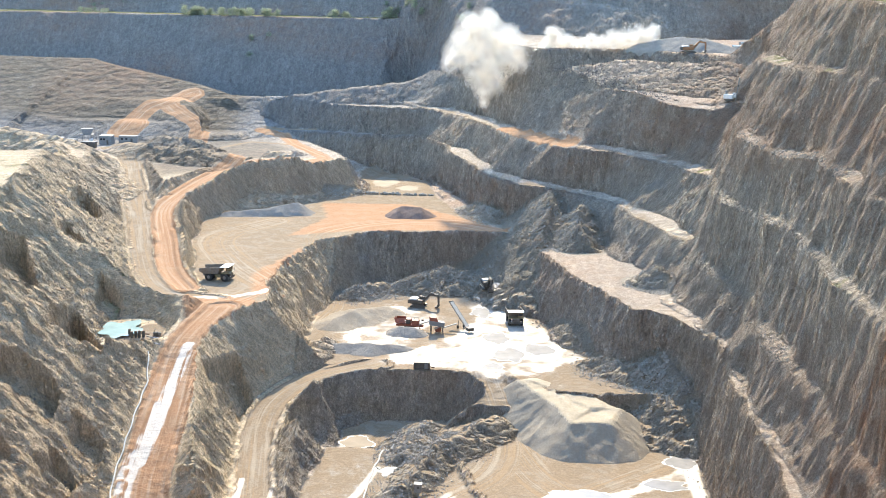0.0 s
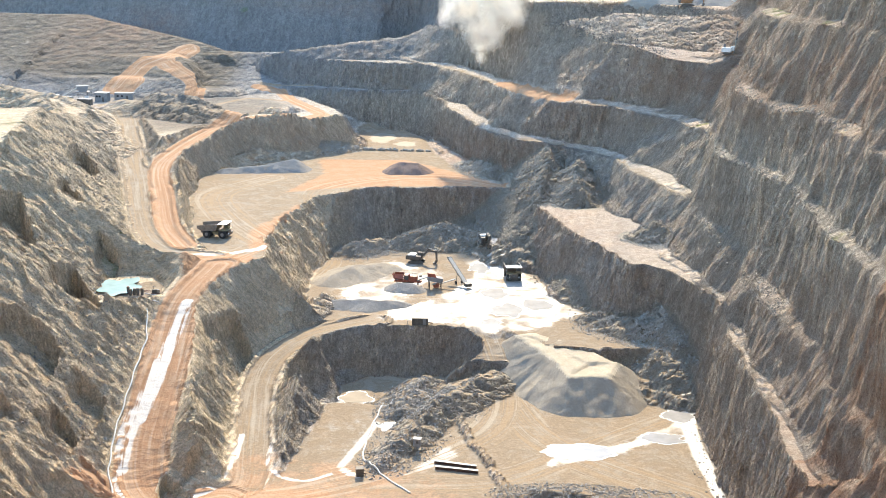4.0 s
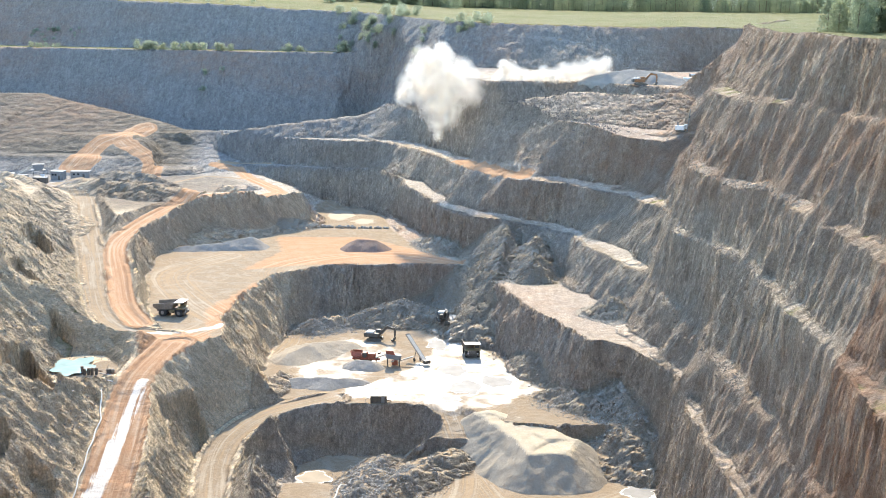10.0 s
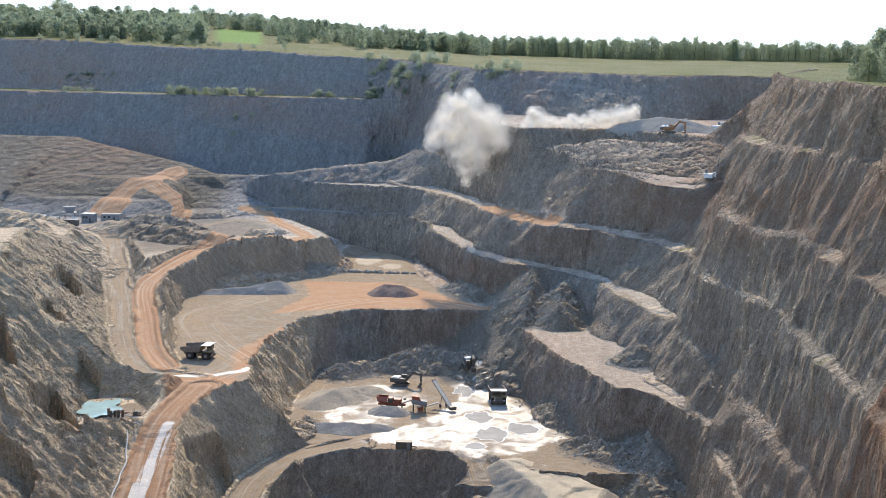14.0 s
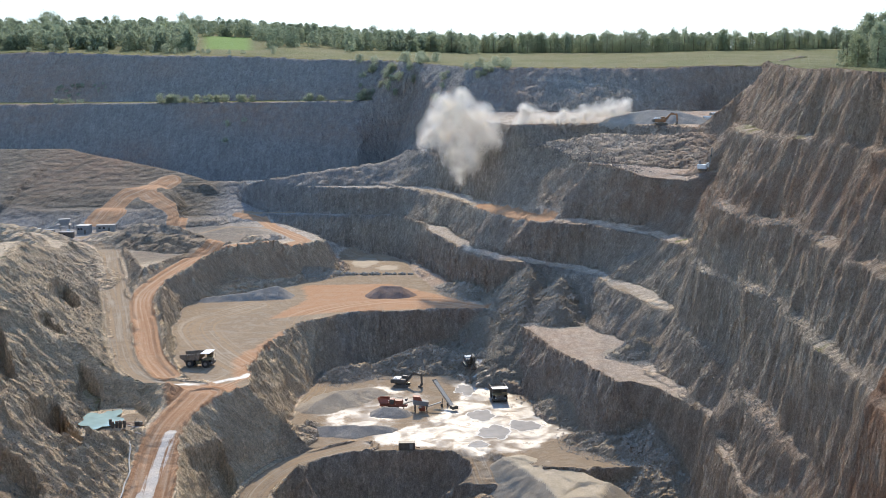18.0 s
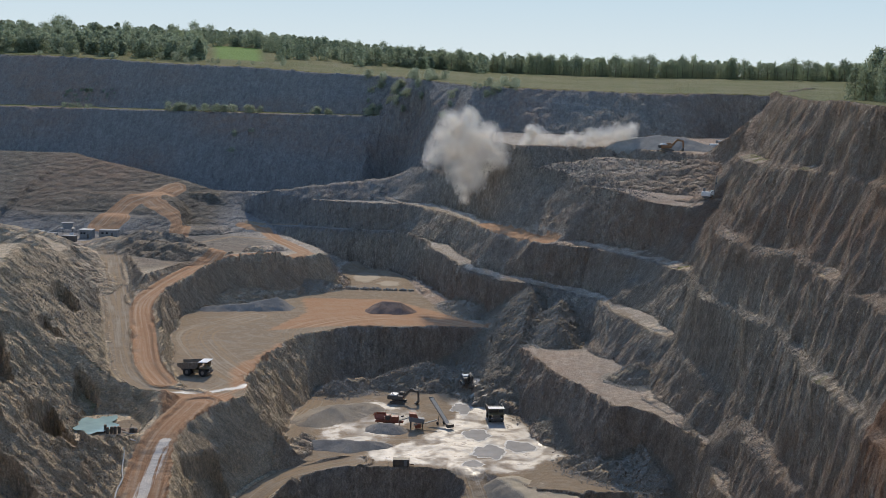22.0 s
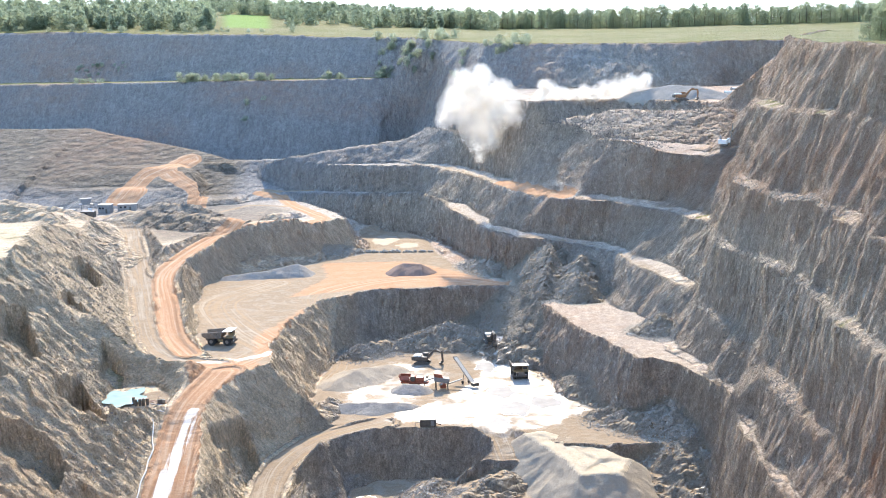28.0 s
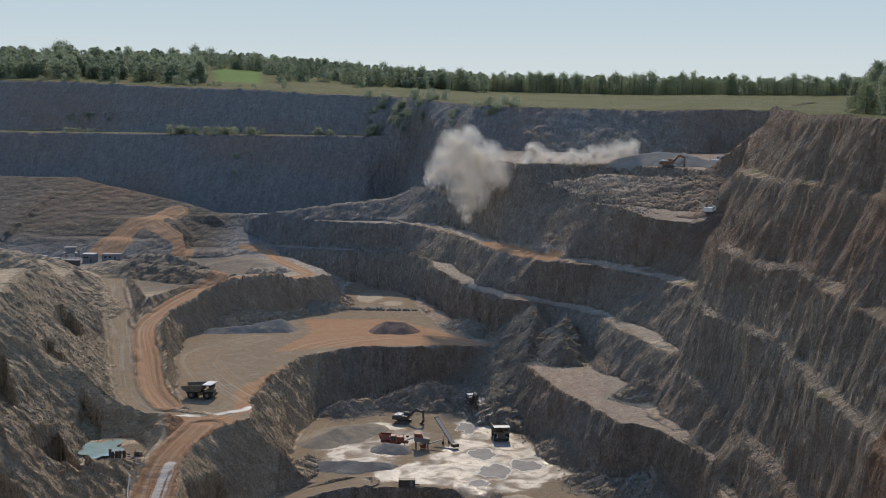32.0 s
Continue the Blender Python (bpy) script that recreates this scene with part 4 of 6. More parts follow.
def water_material(name, colour, rough):
    m, nt, p = graph(name)
    co = node(nt, "ShaderNodeTexCoord").outputs["Object"]
    c = blend(nt, ramp(nt, ntex(nt, co, 0.25), (0.35, 0.0), (0.65, 1.0)), colour, tuple(x * 0.8 for x in colour))
    nt.links.new(c, p.inputs["Base Color"])
    p.inputs["Roughness"].default_value = rough
    p.inputs["IOR"].default_value = 1.33
    nt.links.new(node(nt, "ShaderNodeBump", {"Height": ntex(nt, co, 2.2), "Strength": 0.08, "Distance": 0.05}).outputs[0], p.inputs["Normal"])
    return m


MUDWATER = water_material("muddy water", (0.38, 0.35, 0.31), 0.2)
PONDWATER = water_material("brown pond water", (0.34, 0.27, 0.19), 0.6)
PONDWATER.node_tree.nodes["Principled BSDF"].inputs["Specular IOR Level"].default_value = 0.15
POOLWATER = water_material("milky turquoise water", (0.40, 0.52, 0.46), 0.08)


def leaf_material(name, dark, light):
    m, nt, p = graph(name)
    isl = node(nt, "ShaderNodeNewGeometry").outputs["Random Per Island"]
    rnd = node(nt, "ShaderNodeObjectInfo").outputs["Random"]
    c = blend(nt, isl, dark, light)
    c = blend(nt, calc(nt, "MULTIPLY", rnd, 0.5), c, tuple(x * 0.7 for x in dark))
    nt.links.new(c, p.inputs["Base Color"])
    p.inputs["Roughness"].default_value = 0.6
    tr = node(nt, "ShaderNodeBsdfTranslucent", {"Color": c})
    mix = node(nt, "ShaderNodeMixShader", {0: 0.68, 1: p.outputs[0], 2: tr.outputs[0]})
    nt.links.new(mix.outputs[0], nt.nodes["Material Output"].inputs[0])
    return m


# leaf tones lifted and greyed: distant haze and backlight put into the colour
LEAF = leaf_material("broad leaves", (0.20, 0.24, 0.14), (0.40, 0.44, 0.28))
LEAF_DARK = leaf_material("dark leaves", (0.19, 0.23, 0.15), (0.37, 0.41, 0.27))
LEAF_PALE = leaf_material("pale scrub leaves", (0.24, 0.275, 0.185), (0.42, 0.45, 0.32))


def ground_at(x, y):
    return float(height(np.array([[float(x)]]), np.array([[float(y)]]))[0, 0])


# ---- tipped heaps ----
def stockpile(name, line, k, mat, label, closed=False, cell=0.5, rough=0.12, category="stockpile", base=-99):
    xs, ys = [p[0] for p in line], [p[1] for p in line]
    reach = 26
    gx, gy = np.meshgrid(np.arange(min(xs) - reach, max(xs) + reach, cell), np.arange(min(ys) - reach, max(ys) + reach, cell))
    wx = gx + 0.5 * fbm(gx / 5, gy / 5, 31.0, 3)
    wy = gy + 0.5 * fbm(gx / 5, gy / 5, 37.0, 3)
    if closed:
        d, zr = signed(wx, wy, line)
        d = np.maximum(d, 0)
    else:
        d, zr = edge_distance(wx, wy, line, False)
    top = zr - k * d + rough * fbm(gx / 2.5, gy / 2.5, 41.0, 3) + rough * 1.2 * vnoise(np.arctan2(gy - np.mean(ys), gx - np.mean(xs)) * 14, d / 9, 3.0) * np.clip(d / 3, 0, 1)
    low = height(gx, gy)
    keep = (top > low - 0.25) & (low > base)
    z = np.where(keep, top, low - 0.6)
    h, w = gx.shape
    idx = np.arange(h * w).reshape(h, w)
    cellkeep = keep[:-1, :-1] | keep[1:, :-1] | keep[:-1, 1:] | keep[1:, 1:]
    quads = np.stack([idx[:-1, :-1], idx[:-1, 1:], idx[1:, 1:], idx[1:, :-1]], -1)[cellkeep]
    used = np.unique(quads)
    remap = np.full(h * w, -1)
    remap[used] = np.arange(len(used))
    co = np.stack([gx, gy, z], -1).reshape(-1, 3)[used]
    if closed:
        ob = thing(name, Matrix.Identity(4), label, category)
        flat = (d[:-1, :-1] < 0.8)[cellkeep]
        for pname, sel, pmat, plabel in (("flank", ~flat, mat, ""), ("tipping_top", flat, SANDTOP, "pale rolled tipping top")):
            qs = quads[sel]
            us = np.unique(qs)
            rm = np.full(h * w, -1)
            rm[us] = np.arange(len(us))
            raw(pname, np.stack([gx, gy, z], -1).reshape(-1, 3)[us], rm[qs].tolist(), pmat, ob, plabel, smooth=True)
        return ob
    ob = raw(name, co, remap[quads].tolist(), mat, smooth=True)
    return tagged(ob, label, category)


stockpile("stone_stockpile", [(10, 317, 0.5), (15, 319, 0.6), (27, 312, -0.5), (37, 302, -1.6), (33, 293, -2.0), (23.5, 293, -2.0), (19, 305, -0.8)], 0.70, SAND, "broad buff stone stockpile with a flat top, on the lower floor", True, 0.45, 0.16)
stockpile("spoil_mound", [(-32, 456, 20.9), (-24.5, 456, 20.7)], 0.62, CLAYHEAP, "dark brown spoil heap on the orange clay floor", cell=0.45)
stockpile("grit_mound", [(-98, 448, 18.6), (-84, 451, 19.4), (-71.5, 456, 21.2)], 0.62, GRIT, "long grey grit heap along the middle level", cell=0.45)
stockpile("screenings_mound", [(-46, 365, 2.4), (-41, 372, 3.4), (-31, 381, 2.0)], 0.34, SAND, "low pale screenings heap on the pit floor", cell=0.5, base=-0.6)
stockpile("screenings_bank", [(-43, 340, 2.0), (-32, 340, 2.4), (-23, 342, 1.3)], 0.5, GRIT, "long grey screenings bank on the pit floor", cell=0.45, base=-0.6)
stockpile("stacker_heap", [(-9.8, 373, 4.6)], 0.66, GRIT, "grey cone of stone under the stacker conveyor", cell=0.35)
stockpile("screen_heap", [(-15.4, 351.5, 3.4)], 0.7, GRIT, "small grey cone of grit beside the screen", cell=0.35)
stockpile("fines_mound", [(-25, 358, 2.4), (-20.5, 357.5, 2.2)], 0.55, GRIT, "flat dark heap of fines before the crusher", cell=0.4)
stockpile("bench_heap", [(66, 408, 52)], 0.72, SAND, "buff cone of stone on the upper bench", cell=0.5)
stockpile("stone_mound", [(63.1, 518.4, 80.7), (78.0, 517.4, 83.5), (90.1, 513.8, 83.1), (98.5, 507.3, 80.7)], 0.5, GRIT, "long grey stone mound behind the blasted bench", cell=0.6, base=77)


# ---- standing water ----
def pool(name, cx, cy, rx, ry, z, mat, label, seed, rim=True):
    for grow, lift, m_, nm, lab in ((1.0, 0.0, mat, name, label), (1.14, -0.025, SLURRY, "slurry_rim", "pale dried slurry round a puddle")):
        if not rim and grow > 1:
            continue
        bm = bmesh.new()
        n = 56
        ring = []
        for i in range(n):
            a = i * math.tau / n
            k = 1 + 0.34 * float(vnoise(2.2 * math.cos(a) + seed, 2.2 * math.sin(a), seed)) + 0.1 * float(vnoise(5 * math.cos(a), 5 * math.sin(a), seed + 5)) + 0.04 * float(vnoise(11 * math.cos(a), 11 * math.sin(a), seed + 9))
            g = grow + (0.12 * float(vnoise(7 * math.cos(a), 7 * math.sin(a), seed + 3)) if grow > 1 else 0)
            ring.append(bm.verts.new((cx + rx * k * g * math.cos(a), cy + ry * k * g * math.sin(a), z + lift)))
        bm.faces.new(ring)
        tagged(part(nm, bm, m_, None, lab), category="water" if grow == 1 else "slurry", kind="structure")


pool("water", -96, 308.5, 5.0, 8.4, 14.3, POOLWATER, "milky turquoise pond beside the haul ramp", 2.0, False)
for i, (cx, cy, rx, ry, z) in enumerate(((8, 340, 4.5, 6, 0.05), (4.5, 356, 3.6, 5, 0.05), (17, 346, 4.5, 5, 0.05), (3, 329, 3, 3, 0.05), (-32.5, 301, 4.0, 4.0, -12.85), (24, 262, 8.0, 4.0, -8.93), (45, 271, 4.5, 3.0, -8.93),
                                         (51, 286, 4.0, 4.0, -8.93), (-44, 530, 5.5, 12, 17.05), (-33, 515, 4.5, 6, 17.05), (0, 385, 3.2, 6, 0.05), (-21, 274, 2.5, 2.5, -8.9))):
    pool("water", cx, cy, rx, ry, z, PONDWATER if cy > 500 or z < -12 else MUDWATER, "shallow muddy puddle on the quarry floor", 3.0 + i * 1.7, cy < 500)


# ---- machines ----
rng0 = random.Random(77)


def haul_truck(m, label):
    t = thing("haul_truck", m, label, "dump truck", "haul trucks")
    ch = part("chassis", box((8.2, 1.5, 0.8), (-0.1, 0, 1.55)), DARKSTEEL, t)
    part("bumper", box((0.5, 4.4, 0.7), (4.5, 0, 1.1)), DARKSTEEL, t)
    body = bmesh.new()
    side = [(-4.7, 2.75), (-3.4, 2.2), (1.1, 2.35), (1.75, 4.35), (-0.5, 4.2), (-4.8, 3.75)]
    prism(side, 2.35, 2.55, body)
    prism(side, -2.55, -2.35, body)
    prism([(-4.7, 2.75), (-3.4, 2.2), (1.1, 2.35), (1.1, 2.5), (-3.4, 2.36), (-4.7, 2.9)], -2.35, 2.35, body)
    prism([(1.1, 2.35), (1.75, 4.35), (1.6, 4.35), (0.95, 2.4)], -2.35, 2.35, body)
    for x in (-3.5, -2.4, -1.3, -0.2, 0.8):
        for y in (-2.62, 2.62):
            box((0.22, 0.16, 1.5), (x, y, 3.2), (0, 4, 0), 0.02, body)
    bd = part("dump_body", body, DUSTY, t, "dusty steel dump body with ribbed sides")
    part("canopy", box((2.9, 5.1, 0.16), (3.1, 0, 4.42), (0, -2, 0)), WHITE, bd, "pale canopy over the cab")
    part("deck", box((2.5, 5.0, 0.16), (3.5, 0, 2.55)), YELLOW, t)
    cab = part("cab", box((1.6, 1.7, 1.55), (3.3, 1.35, 3.4), bevel=0.12), YELLOW, t, "yellow operator's cab")
    part("windscreen", box((0.05, 1.4, 0.8), (4.13, 1.35, 3.6), bevel=0.01), GLASS, cab)
    for y in (0.47, 2.23):
        part("side_window", box((1.1, 0.05, 0.75), (3.3, y, 3.6), bevel=0.01), GLASS, cab)
    gr = part("grille", box((0.5, 2.3, 1.3), (4.35, 0, 1.95)), DARKSTEEL, t)
    for z in (1.5, 1.75, 2.0, 2.25, 2.45):
        part("slat", box((0.06, 2.1, 0.1), (4.63, 0, z), bevel=0), STEEL, gr)
    for y in (-1.5, 1.5):
        part("headlight", box((0.12, 0.5, 0.25), (4.78, y, 1.55)), WHITE, t, "clear headlight")
        part("fender", box((1.9, 0.9, 0.14), (3.1, y * 1.33, 2.46)), YELLOW, t)
        rail = bmesh.new()
        for x in (2.4, 3.5, 4.6):
            rod((x, y * 1.6, 2.6), (x, y * 1.6, 3.5), 0.035, seg=6, bm=rail)
        rod((2.4, y * 1.6, 3.5), (4.6, y * 1.6, 3.5), 0.035, seg=6, bm=rail)
        part("handrail", rail, STEEL, t)
    lad = bmesh.new()
    for y in (-0.95, -1.45):
        rod((4.75, y, 0.7), (4.72, y, 2.6), 0.035, seg=6, bm=lad)
    for z in (0.9, 1.25, 1.6, 1.95, 2.3):
        rod((4.74, -0.95, z), (4.74, -1.45, z), 0.03, seg=6, bm=lad)
    part("ladder", lad, STEEL, t)
    part("fuel_tank", box((1.6, 0.8, 0.9), (0.7, -1.5, 1.5), bevel=0.15), YELLOW, t)
    part("air_tank", rod((0.0, 1.4, 1.5), (1.4, 1.4, 1.5), 0.4, seg=14), DARKSTEEL, t)
    part("hoist_cylinder", rod((0.4, 0.5, 1.4), (-0.6, 0.5, 2.4), 0.16), STEEL, ch)
    for y in (-1.95, 1.95):
        wheel(t, 3.0, y, 1.2, 0.8)
        wheel(t, -1.9, y * 0.86, 1.2, 1.5)
    part("rear_axle", rod((-1.9, -1.5, 1.2), (-1.9, 1.5, 1.2), 0.4, seg=12), DARKSTEEL, t)
    return t


haul_truck(pose(-80, 353, 17.0, 0, 0, -8), "yellow rigid haul truck with dark empty body on the middle level")
haul_truck(pose(10.4, 374, 0.0, 0, 0, -84), "dusty rigid haul truck waiting on the wet pit floor")


def excavator(m, label, paint):
    t = thing("excavator", m, label, "excavator", "excavators")
    for y in (-1.65, 1.65):
        prof = [(2.6 * math.cos(a), 0.55 + 0.55 * math.sin(a)) for a in np.linspace(0, math.tau, 20, endpoint=False)]
        trk = prism(prof, y - 0.4, y + 0.4)
        tr = part("track", trk, DARKSTEEL, t, "muddy steel crawler track")
        shoes = bmesh.new()
        for x in np.linspace(-2.1, 2.1, 15):
            box((0.16, 0.84, 0.08), (x, y, 0.56 + 0.56 * math.sqrt(max(0, 1 - (x / 2.6) ** 2))), (0, 0, 0), 0, shoes)
        part("track_shoe", shoes, STEEL, tr)
    part("undercarriage", box((2.6, 2.6, 0.5), (0, 0, 0.85)), DARKSTEEL, t)
    part("slew_ring", rod((0, 0, 1.05), (0, 0, 1.3), 1.1, seg=18), STEEL, t)
    part("house", box((4.4, 3.1, 1.3), (-0.6, 0, 1.98), bevel=0.15), paint, t)
    part("counterweight", box((0.9, 3.1, 1.4), (-3.1, 0, 2.0), bevel=0.3), DARKSTEEL, t)
    part("engine_cover", box((2.4, 2.9, 0.45), (-1.5, 0, 2.84), bevel=0.1), WHITE, t, "pale dusty engine cover")
    cab = part("cab", box((1.8, 1.15, 1.85), (0.9, 1.0, 2.6), bevel=0.15), paint, t)
    part("windscreen", box((0.04, 0.95, 1.2), (1.82, 1.0, 2.8), bevel=0.01), GLASS, cab)
    part("side_window", box((1.3, 0.04, 0.9), (0.9, 1.6, 2.95), bevel=0.01), GLASS, cab)
    part("exhaust", rod((-1.9, -0.8, 3.0), (-1.9, -0.8, 3.7), 0.09), STEEL, t)
    rail = bmesh.new()
    for x in (-2.6, -1.4, -0.2):
        rod((x, -1.5, 2.6), (x, -1.5, 3.6), 0.03, seg=5, bm=rail)
    rod((-2.6, -1.5, 3.6), (-0.2, -1.5, 3.6), 0.03, seg=5, bm=rail)
    part("handrail", rail, STEEL, t)
    boom = part("boom", prism([(1.2, 1.9), (1.5, 1.6), (4.2, 4.3), (6.4, 4.0), (6.5, 4.35), (4.1, 5.15), (1.2, 2.4)], -0.35, 0.35), paint, t)
    stick = part("stick", prism([(6.1, 4.7), (6.6, 4.75), (7.0, 3.6), (6.75, 1.3), (6.45, 1.3), (6.3, 3.6)], -0.25, 0.25), paint, t)
    part("bucket", prism([(6.35, 1.5), (6.9, 1.55), (6.95, 0.7), (6.4, 0.12), (5.6, 0.35), (5.5, 0.6), (6.15, 0.75)], -0.8, 0.8), DARKSTEEL, t, "worn steel digging bucket")
    for y in (-0.5, 0.5):
        part("boom_cylinder", rod((1.9, y, 1.5), (3.9, y, 4.2), 0.12), STEEL, boom)
    part("stick_cylinder", rod((4.0, 0, 5.2), (6.2, 0, 4.85), 0.12), STEEL, boom)
    part("bucket_cylinder", rod((6.75, 0, 3.7), (7.05, 0, 1.7), 0.1), STEEL, stick)
    return t


excavator(pose(1.5, 401, ground_at(1.5, 401) - 0.05, 0, 0, -78), "large dark excavator digging at the foot of the rubble", DARKSTEEL)
excavator(pose(-21, 389, ground_at(-21, 389) - 0.03, 0, 0, -10), "dark excavator with its boom bent down to the pit floor", DARKSTEEL)
excavator(pose(80.7, 500, ground_at(80.7, 500) - 0.03, 0, 0, 5), "orange excavator on the blasted bench", ORANGE)


def crusher(m):
    t = thing("mobile_crusher", m, "red tracked jaw crusher on the pit floor", "crusher")
    for y in (-1.3, 1.3):
        part("track", prism([(2.0 * math.cos(a), 0.5 + 0.5 * math.sin(a)) for a in np.linspace(0, math.tau, 16, endpoint=False)], y - 0.3, y + 0.3), DARKSTEEL, t)
    part("chassis", box((8.6, 1.8, 0.5), (0.2, 0, 1.3)), RED, t)
    hop = bmesh.new()
    for y in (-1, 1):
        box((3.0, 0.12, 1.4), (-2.7, y * 1.45, 3.0), (y * 24, 0, 0), 0.02, hop)
    box((0.12, 2.8, 1.4), (-4.3, 0, 3.0), (0, -24, 0), 0.02, hop)
    box((3.0, 1.9, 0.3), (-2.7, 0, 2.1), (0, 0, 0), 0.02, hop)
    part("feed_hopper", hop, RED, t)
    part("jaw_box", box((1.7, 1.9, 1.9), (-0.2, 0, 2.4), bevel=0.1), RED, t)
    part("flywheel", rod((-0.2, -1.25, 2.6), (-0.2, -0.95, 2.6), 0.75, seg=18), DARKSTEEL, t)
    part("engine_box", box((2.2, 1.9, 1.4), (2.0, 0, 2.3), bevel=0.08), RED, t)
    part("discharge_conveyor", box((5.2, 0.9, 0.3), (4.6, 0, 2.2), (0, -22, 0), 0.03), BELT, t, "dusty rubber discharge belt")
    for x in (-3.4, 3.3):
        for y in (-0.8, 0.8):
            part("support_leg", rod((x, y, 0), (x, y, 1.2), 0.1), DARKSTEEL, t)
    rail = bmesh.new()
    for x in (-1.1, 0.4, 1.8, 3.1):
        rod((x, -1.1, 2.9), (x, -1.1, 4.1), 0.035, seg=5, bm=rail)
    rod((-1.1, -1.1, 4.1), (3.1, -1.1, 4.1), 0.035, seg=5, bm=rail)
    part("handrail", rail, STEEL, t)
    part("magnet", box((0.8, 1.5, 0.5), (4.2, 0, 3.2)), DARKSTEEL, t)


crusher(pose(-22.5, 363.5, 0, 0, 0, -6))


def screen(m):
    t = thing("screening_unit", m, "grey and red screening unit beside the crusher", "screening plant")
    for x in (-1.8, 1.8):
        for y in (-1.2, 1.2):
            part("leg", box((0.22, 0.22, 2.6), (x, y, 1.3)), DARKSTEEL, t)
    part("screen_box", box((4.6, 2.6, 1.4), (0, 0, 3.0), (0, 10, 0), 0.06), GREY, t)
    part("hopper", prism([(-2.2, 3.9), (0.4, 3.6), (-0.2, 4.9), (-2.4, 5.2)], -1.2, 1.2), RED, t)
    part("engine_box", box((1.8, 1.8, 1.2), (0.4, 0, 1.0), bevel=0.08), RED, t)
    part("side_conveyor", box((5.0, 0.8, 0.25), (4.0, 0.4, 2.0), (0, -16, 0), 0.03), BELT, t)
    part("fines_conveyor", box((0.8, 3.6, 0.25), (-0.6, -2.4, 2.0), (-20, 0, 0), 0.03), BELT, t)
    part("walkway", box((4.6, 0.6, 0.08), (0, 1.7, 2.6), bevel=0), STEEL, t)


screen(pose(-13.8, 360.5, 0, 0, 0, 8))


def stacker():
    a, b = Vector((-3.8, 361.5, 0.8)), Vector((-9.8, 371.5, 6.9))
    t = thing("stacker_conveyor", Matrix.Translation((0, 0, 0)), "long pale stacker conveyor raised over a grey heap", "conveyor")
    way = (b - a).normalized()
    side = way.cross(Vector((0, 0, 1))).normalized()
    up = side.cross(way)

    def bar(name, p0, p1, w, h, mat, par, label=""):
        m = Matrix((way, side, up)).transposed().to_4x4()
        bm = bmesh.new()
        bmesh.ops.create_cube(bm, size=1.0, matrix=Matrix.Translation((p0 + p1) / 2) @ m @ Matrix.Diagonal(((p1 - p0).length, w, h, 1)))
        return part(name, bm, mat, par, label)
    bar("belt", a + up * 0.2, b + up * 0.2, 1.0, 0.06, BELT, t, "pale dusty belt")
    for s in (-0.65, 0.65):
        fr = bar("side_frame", a + side * s, b + side * s, 0.1, 0.4, STEEL, t)
    lattice_bm = bmesh.new()
    n = 9
    for i in range(n):
        p, q = a.lerp(b, i / n), a.lerp(b, (i + 1) / n)
        rod(p - side * 0.65 - up * 0.2, q + side * 0.65 - up * 0.2, 0.05, seg=5, bm=lattice_bm)
    part("bracing", lattice_bm, STEEL, t)
    part("head_drum", rod(b - side * 0.6, b + side * 0.6, 0.32, seg=14), DARKSTEEL, t)
    part("tail_drum", rod(a - side * 0.6, a + side * 0.6, 0.32, seg=14), DARKSTEEL, t)
    part("tail_hopper", box((1.6, 2.0, 1.0), (a.x + 0.2, a.y - 0.2, 1.1), (0, 0, -59), 0.05), DARKSTEEL, t)
    mid = a.lerp(b, 0.45)
    for s in (-1.1, 1.1):
        part("leg", rod((mid.x + side.x * s, mid.y + side.y * s, 0), mid + side * (0.6 if s > 0 else -0.6), 0.09), DARKSTEEL, t)
        w = part("wheel", rod((mid.x + side.x * s * 0.85, mid.y + side.y * s * 0.85, 0.5), (mid.x + side.x * s * 1.15, mid.y + side.y * s * 1.15, 0.5), 0.5, seg=14), RUBBER, t)


stacker()


def pump_house(m):
    t = thing("pump_container", m, "dark steel pump container at the edge of the sump", "container")
    part("body", box((4.6, 2.2, 1.9), (0, 0, 1.05), bevel=0.05), DARKSTEEL, t)
    for x in np.linspace(-2.1, 2.1, 10):
        part("rib", box((0.12, 0.1, 1.7), (x, -1.13, 1.05), bevel=0), DARKSTEEL, t)
    for x in (-1.8, 1.8):
        part("skid", box((0.3, 2.4, 0.12), (x, 0, 0.06), bevel=0), RUSTY, t)
    part("door", box((0.9, 0.06, 1.6), (1.2, -1.2, 1.0), bevel=0.01), GREY, t)
    part("guard_rail", rod((-3.6, 0.2, 0.9), (-2.3, 0.2, 0.9), 0.06), STEEL, t)
    part("guard_post", rod((-3.6, 0.2, 0), (-3.6, 0.2, 0.95), 0.06), STEEL, t)
    part("outlet_pipe", rod((2.3, 0, 0.5), (3.6, 0, 0.3), 0.15), RUSTY, t)


pump_house(pose(-16.5, 325.5, 0.0, 0, 0, 2))
for i, (x, y, a) in enumerate(((-4.6, 252.9, -13), (-4.2, 250.2, -10))):
    beam = thing("steel_beam", pose(x, y, -8.98, 0, 0, a), "long rusted steel beam lying on the lower floor", "beam", "steel beams")
    part("flange", box((9.8, 0.75, 0.1), (0, 0, 0.05), bevel=0.01), RUSTY, beam)
    part("web", box((9.8, 0.12, 0.5), (0, 0, 0.35), bevel=0.01), RUSTY, beam)
    part("flange", box((9.8, 0.75, 0.1), (0, 0, 0.65), bevel=0.01), HOSE, beam, "pale dusty upper flange")


